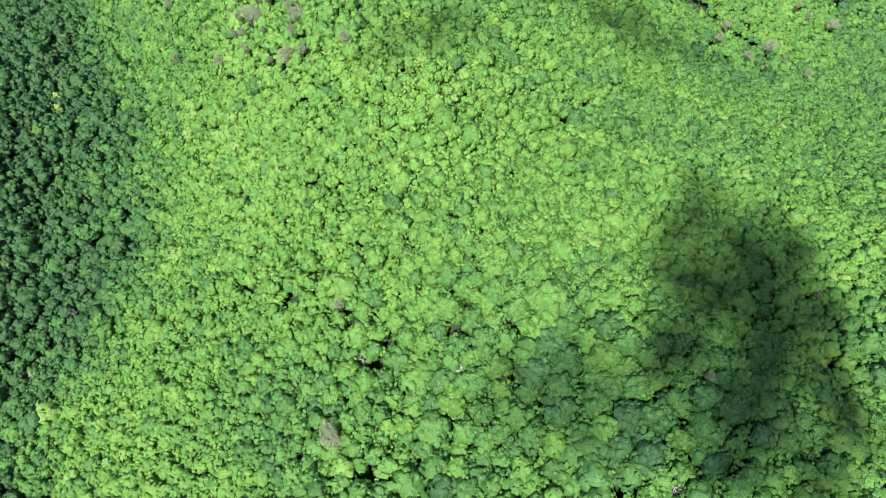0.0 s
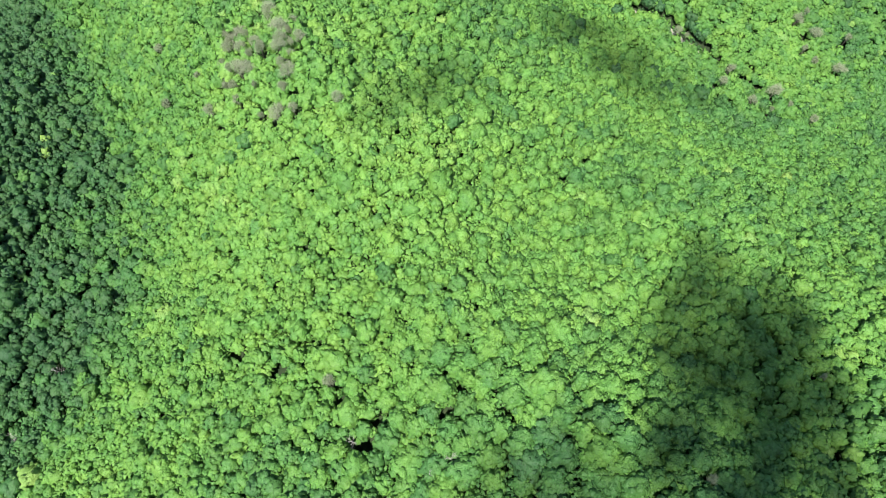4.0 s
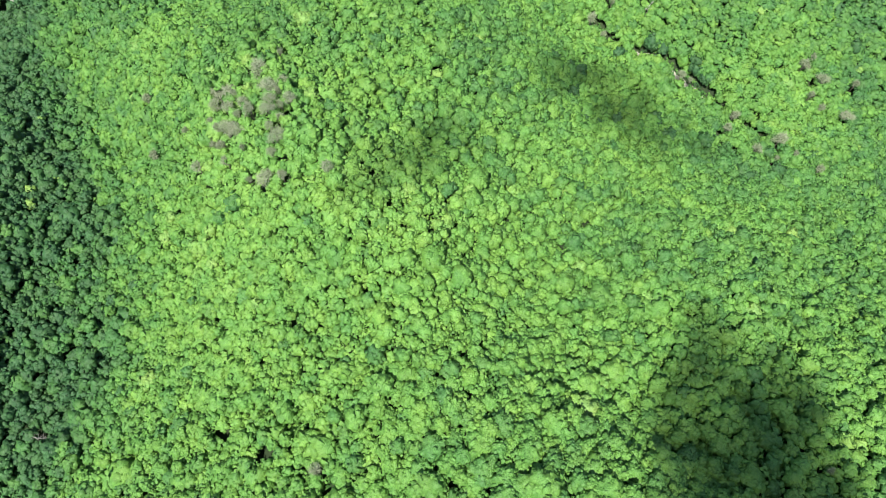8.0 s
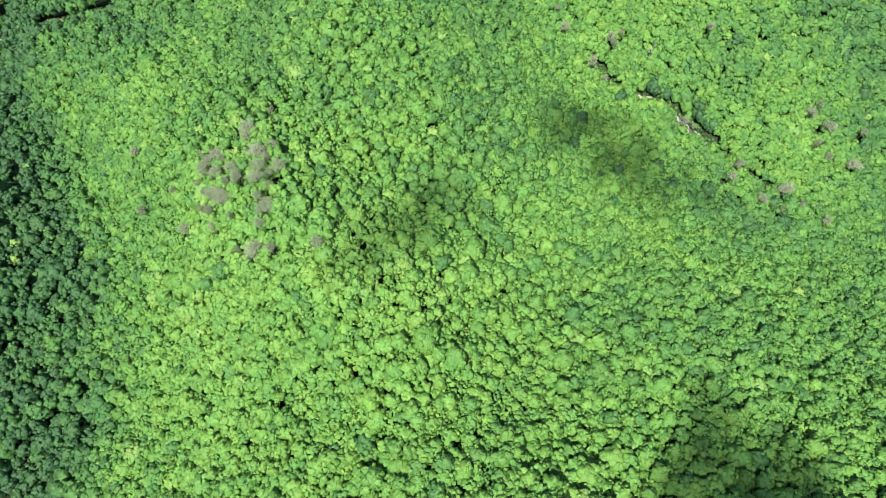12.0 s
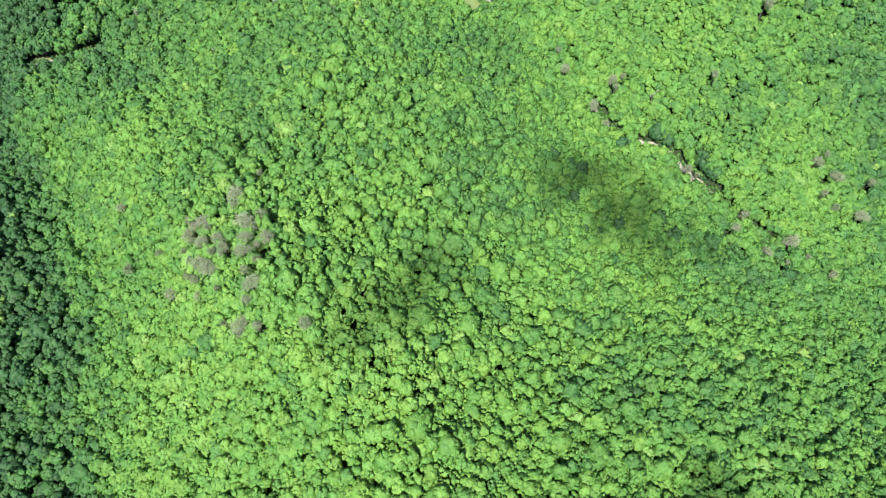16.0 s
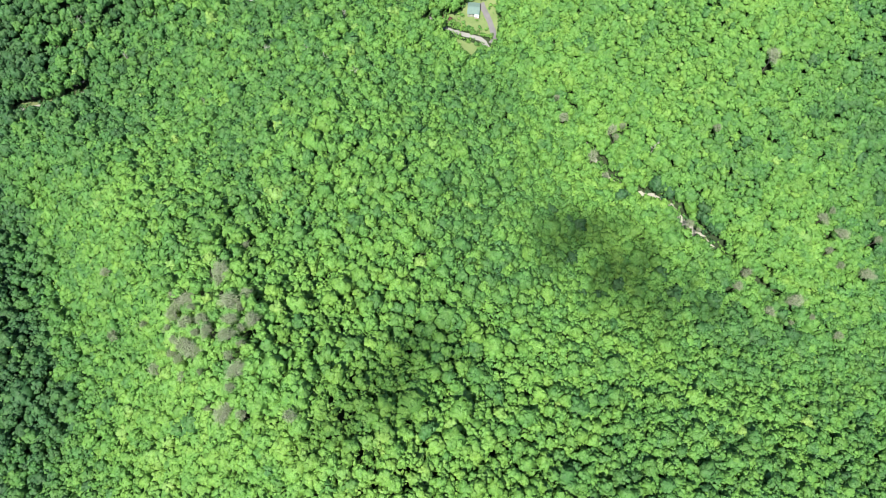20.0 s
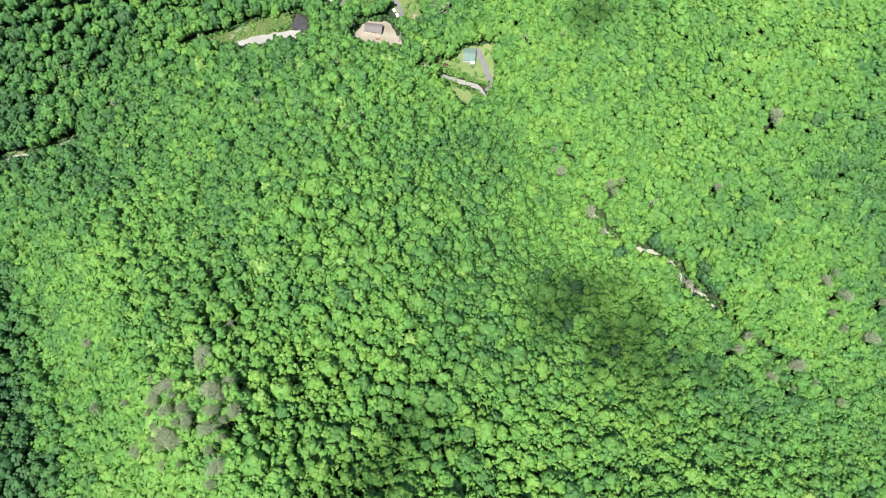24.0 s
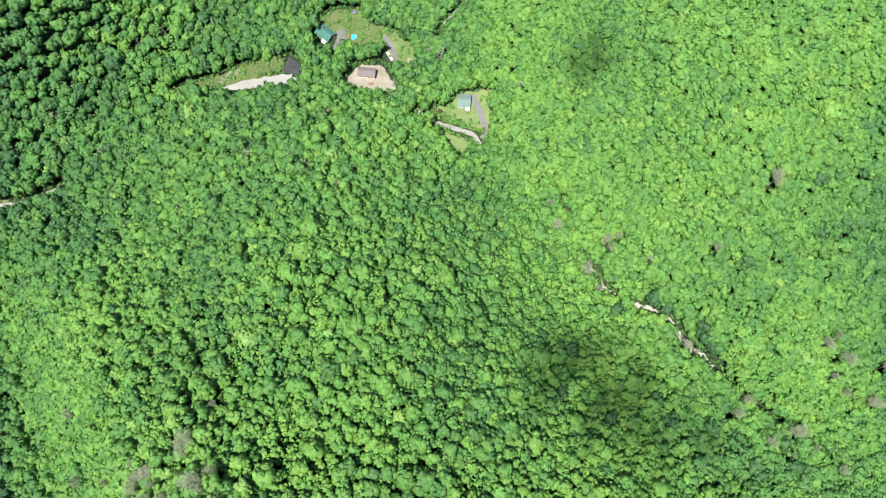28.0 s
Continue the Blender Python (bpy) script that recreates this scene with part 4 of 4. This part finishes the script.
round_pool(-57, 613, 2.35)
deck = thing("pool_deck", -60.9, 613.5, ground_at(-60.9, 613.5) + 0.1, 10, "small reddish-brown wooden deck beside the pool", "deck")
for k in range(7):
    part("board", boxed(0.30, 2.6, 0.05, (-0.95 + 0.32 * k, 0, 1.05)), WOOD_WALL, deck)
for a in (-0.9, 0.9):
    for b in (-1.1, 1.1):
        part("post", boxed(0.12, 0.12, 1.05, (a, b, 0.52)), WOOD_WALL, deck)

shed = thing("garden_shed", -58, 636, ground_at(-58, 636), 12, "little garden shed under a bright blue sheet roof", "shed")
for s in (-1, 1):
    part("wall", boxed(2.4, 0.1, 2.2, (0, s * 1.0, 1.0)), WOOD_WALL, shed)
    part("wall", boxed(0.1, 1.9, 2.2, (s * 1.15, 0, 1.0)), WOOD_WALL, shed)
    part("roof", boxed(2.9, 1.5, 0.08, (0, s * 0.62, 2.4), (-s * 24, 0, 0), 0.02), BLUE, shed, "blue sheet roof")
part("door", boxed(0.8, 0.06, 1.8, (0.2, -1.07, 0.95)), DECK, shed)


def pickup(x, y, turn, paint, label):
    """A pickup: body, cab, glass, bed, bumpers, lamps and wheels."""
    car = thing("pickup_truck", x, y, ground_at(x, y) + 0.32, turn, label, "truck")
    bm = boxed(5.4, 1.95, 0.62, (0, 0, 0.72), bevel=0.10)
    body = part("body", bm, paint, car)
    bm = boxed(2.1, 1.75, 0.70, (0.15, 0, 1.36), bevel=0.0)
    for v in bm.verts:
        if v.co.z > 1.4:
            v.co.x, v.co.y = 0.15 + (v.co.x - 0.15) * 0.72, v.co.y * 0.86
    bmesh.ops.bevel(bm, geom=list(bm.edges), offset=0.06, segments=2, affect="EDGES")
    cab = part("cab", bm, paint, car)
    part("windscreen", boxed(0.05, 1.35, 0.5, (1.02, 0, 1.36), (0, -24, 0)), DARK_GLASS, cab)
    part("rear_window", boxed(0.05, 1.3, 0.42, (-0.72, 0, 1.38), (0, 24, 0)), DARK_GLASS, cab)
    for s in (-1, 1):
        part("side_window", boxed(1.3, 0.05, 0.42, (0.15, s * 0.835, 1.38), (s * 10, 0, 0)), DARK_GLASS, cab)
        part("headlight", boxed(0.06, 0.36, 0.2, (2.70, s * 0.7, 0.82), bevel=0.02), CONCRETE, body)
        part("bed_side", boxed(1.75, 0.10, 0.28, (-1.75, s * 0.9, 1.15), bevel=0.03), paint, body)
        for a in (-1.75, 1.75):
            bm = bmesh.new()
            bmesh.ops.create_cone(bm, cap_ends=True, segments=20, radius1=0.38, radius2=0.38, depth=0.26, matrix=pose(a, s * 0.86, 0.36, 90))
            tyre = part("wheel", bm, RUBBER, car)
            bm = bmesh.new()
            bmesh.ops.create_cone(bm, cap_ends=True, segments=16, radius1=0.22, radius2=0.20, depth=0.28, matrix=pose(a, s * 0.87, 0.36, 90))
            part("rim", bm, CONCRETE, tyre)
    part("bed_floor", boxed(1.7, 1.7, 0.04, (-1.75, 0, 1.05)), RUBBER, body, "dark bed liner")
    part("tailgate", boxed(0.08, 1.85, 0.34, (-2.64, 0, 1.14), bevel=0.02), paint, body)
    part("bumper", boxed(0.16, 1.8, 0.2, (2.72, 0, 0.5), bevel=0.03), CONCRETE, car)
    part("bumper", boxed(0.16, 1.8, 0.2, (-2.72, 0, 0.5), bevel=0.03), CONCRETE, car)


pickup(-28.8, 596.5, 120, WHITE, "white pickup truck parked beside a grey drive")
trailer = thing("utility_trailer", -26.6, 592.4, ground_at(-26.6, 592.4) + 0.25, 118, "small white enclosed utility trailer parked by a drive", "trailer")
part("box", boxed(3.0, 1.7, 1.7, (0, 0, 1.35), bevel=0.06), WHITE, trailer)
part("tongue", boxed(1.3, 0.12, 0.1, (2.0, 0, 0.55)), CONCRETE, trailer)
for s in (-1, 1):
    bm = bmesh.new()
    bmesh.ops.create_cone(bm, cap_ends=True, segments=18, radius1=0.33, radius2=0.33, depth=0.2, matrix=pose(-0.1, s * 0.95, 0.33, 90))
    part("wheel", bm, RUBBER, trailer)
    part("fender", boxed(0.9, 0.24, 0.06, (-0.1, s * 0.95, 0.72), bevel=0.02), WHITE, trailer)


# ---- heaps, stones and shrubs ----
def heap(name, x, y, sx, sy, high, material, label, category, seed):
    """A rough conical heap with lumps."""
    v, f = sphere_net(4)
    rng = np.random.default_rng(seed)
    bumps = np.array([noise.noise((p[0] * 2.2 + seed, p[1] * 2.2, p[2] * 2.2)) for p in v])
    w = v * (1 + 0.35 * bumps[:, None])
    w[:, 2] = np.where(w[:, 2] < 0, w[:, 2] * 0.3, w[:, 2] * (1.15 - 0.5 * np.hypot(w[:, 0], w[:, 1])))
    ob = new(name, mesh_from(name, w * (sx, sy, high), f, [material], True))
    ob.matrix_world = pose(x, y, ground_at(x, y) + 0.15, 0, 0, rng.uniform(0, 360))
    return tagged(ob, label, category)


heap("dirt_pile", -12.5, 592, 2.6, 1.9, 1.6, DIRT, "orange-tan pile of loose dirt in the yard", "dirt pile", 2)
heap("dirt_pile", -57, 566, 3.2, 1.6, 0.9, DIRT, "low spoil heap at the edge of the dirt lot", "dirt pile", 5)
for n, (x, y, s) in enumerate([(-1, 550, 1.5), (1.5, 548.5, 1.1), (-3, 547.5, 1.2), (3, 551, 0.8), (-134, 562.5, 0.9), (-128, 561, 0.7), (-180, 571, 1.0), (-186, 567, 0.8)]):
    rock = heap("boulder", x, y, s, s * 0.8, s * 0.7, STONES, "pale grey boulder lying at the wood's edge", "boulder", 10 + n)
    rock["group"] = "boulders"


def log_pile(name, x, y, turn, count, long, label, material, seed, wide=2.2):
    pile = thing(name, x, y, ground_at(x, y) + 0.15, turn, label, "log pile")
    rng = random.Random(seed)
    for k in range(count):
        p = Vector((rng.uniform(-0.5, 0.5), rng.uniform(-wide, wide), 0.2 + 0.22 * (k % 3)))
        a, t = rng.uniform(-35, 35), rng.uniform(-4, 6)
        way = Euler((0, radians(t), radians(a))).to_matrix() @ Vector((long * rng.uniform(0.6, 1), 0, 0))
        part("log", tube(bmesh.new(), [p - way / 2, p, p + way / 2], [0.16, 0.14, 0.09], 6), material, pile)


log_pile("brush_pile", -144, 580, 20, 26, 5.0, "heap of cut brown branches beside the road", GREY_TWIGS, 3, 4.0)
log_pile("brush_pile", -150, 577, -30, 18, 4.0, "heap of cut brown branches beside the road", GREY_TWIGS, 4, 3.0)
log_pile("lumber_stack", -40.5, 569.5, 5, 14, 4.6, "brown stack of lumber and logs on the dirt", WOOD_WALL, 6, 0.8)
log_pile("fallen_logs", -152, 571, 10, 5, 9.0, "long pale fallen logs along the gravel edge", DEAD_WOOD, 8, 1.6)
log_pile("fallen_logs", 25, 634, 48, 6, 8.0, "long weathered logs beside a pale path", DEAD_WOOD, 9, 1.5)

SHRUBS = [crown_shape(np.random.default_rng(60 + k), 2, 7, 40, 0.24) for k in range(4)]


def shrub(x, y, r, tone, n, label, material=LEAVES):
    """A low bush: its leaves and a few stems."""
    bush = thing("shrub", x, y, ground_at(x, y), 53 * n, label, "shrub", "shrubs in the clearings")
    v, f = SHRUBS[n % 4]
    leaf = new("leaves", mesh_from("leaves", v * (r, r, r * 0.8) + (0, 0, r * 0.62), f, [material], True, None, np.full(len(v), tone)))
    leaf.parent = bush
    part("stem", tube(bmesh.new(), [(0, 0, -0.2), (0.05, 0, r * 0.7)], [0.08, 0.04], 5), BARK, bush)


rng = random.Random(21)
count = 0
for poly, many, big in ((LAWN_NEAR, 34, 1.7), (MEADOW, 78, 1.7), (ROADSIDE, 70, 1.6), (SIDE_YARD, 16, 1.8), (LAWN_ROAD, 2, 1.0)):
    p = np.array(poly)
    made = 0
    while made < many:
        x, y = rng.uniform(p[:, 0].min(), p[:, 0].max()), rng.uniform(p[:, 1].min(), p[:, 1].max())
        shut = [(VALLEY_ROAD, 4), (DRIVE_NEAR, 3.5), (DRIVE_FAR, 5), (DRIVE_SIDE, 3)]
        near_wall = min(math.hypot(x - a, y - b) - c for a, b, c in ((30, 555, 8.5), (-44, 578, 9.5), (-79, 615, 10), (-57, 613, 5.5), (-58, 636, 3), (-29, 596, 4), (-26, 592, 4), (-12, 592, 4)))
        if not inside(poly, np.array(x), np.array(y)) or near_wall < 0 or any(gap_to(l, x, y) < g for l, g in shut):
            continue
        if inside(WHITE_LOT, np.array(x), np.array(y)) or inside(CINDER_LOT, np.array(x), np.array(y)):
            continue
        shrub(x, y, rng.uniform(0.6, big), rng.uniform(0.25, 0.85), count, "low leafy green shrub growing in rough grass")
        made, count = made + 1, count + 1
shrub(12, 547, 1.9, 0.5, 3, "round red-leaved ornamental shrub on the lawn", RED_LEAF)
shrub(7, 549.5, 1.1, 0.5, 2, "round red-leaved ornamental shrub on the lawn", RED_LEAF)


# ---- grass and weeds of the clearings ----
def weeds(name, polys, per_m2, high, label, seed):
    rng = np.random.default_rng(seed)
    vs, tone = [], []
    for poly in polys:
        p = np.array(poly, float)
        lo, hi = p.min(0), p.max(0)
        many = int((hi - lo).prod() * per_m2)
        at = rng.uniform(lo, hi, (many, 2))
        at = at[inside(poly, *at.T) & ~inside(WHITE_LOT, *at.T) & ~inside(CINDER_LOT, *at.T)]
        at = at[(gap_to(VALLEY_ROAD, *at.T) > 2.4) & (gap_to(DRIVE_NEAR, *at.T) > 2.3) & (gap_to(DRIVE_FAR, *at.T) > 3.6) & (gap_to(DRIVE_SIDE, *at.T) > 2)]
        for hx, hy, hr in ((30, 555, 6.5), (-44, 578, 7), (-79, 615, 7.5), (-57, 613, 3.2)):
            at = at[np.hypot(at[:, 0] - hx, at[:, 1] - hy) > hr]
        a = rng.uniform(0, 6.283, len(at))
        s = rng.uniform(0.15, 0.45, len(at))
        z = land(*at.T)
        one = np.stack([at[:, 0] - np.cos(a) * s, at[:, 1] - np.sin(a) * s, z], 1)
        two = np.stack([at[:, 0] + np.cos(a) * s, at[:, 1] + np.sin(a) * s, z], 1)
        tip = np.stack([at[:, 0] + rng.normal(0, 0.25, len(at)), at[:, 1] + rng.normal(0, 0.25, len(at)), z + high * rng.uniform(0.4, 1.2, len(at))], 1)
        vs.append(np.stack([one, two, tip], 1).reshape(-1, 3))
        tone.append(np.repeat(np.clip(rng.normal(0.62, 0.22, len(at)), 0, 1), 3))
    v = np.vstack(vs)
    ob = new(name, mesh_from(name, v, np.arange(len(v)).reshape(-1, 3), [LEAVES], False, None, np.concatenate(tone)))
    tagged(ob, label, "grass", kind="stuff")


weeds("tall_grass", [MEADOW, ROADSIDE, SIDE_YARD], 5.0, 0.8, "tall rough grass and weeds in sunny clearings", 5)
weeds("lawn_grass", [LAWN_NEAR, LAWN_ROAD], 3.0, 0.35, "short uneven grass on the lawns", 6)
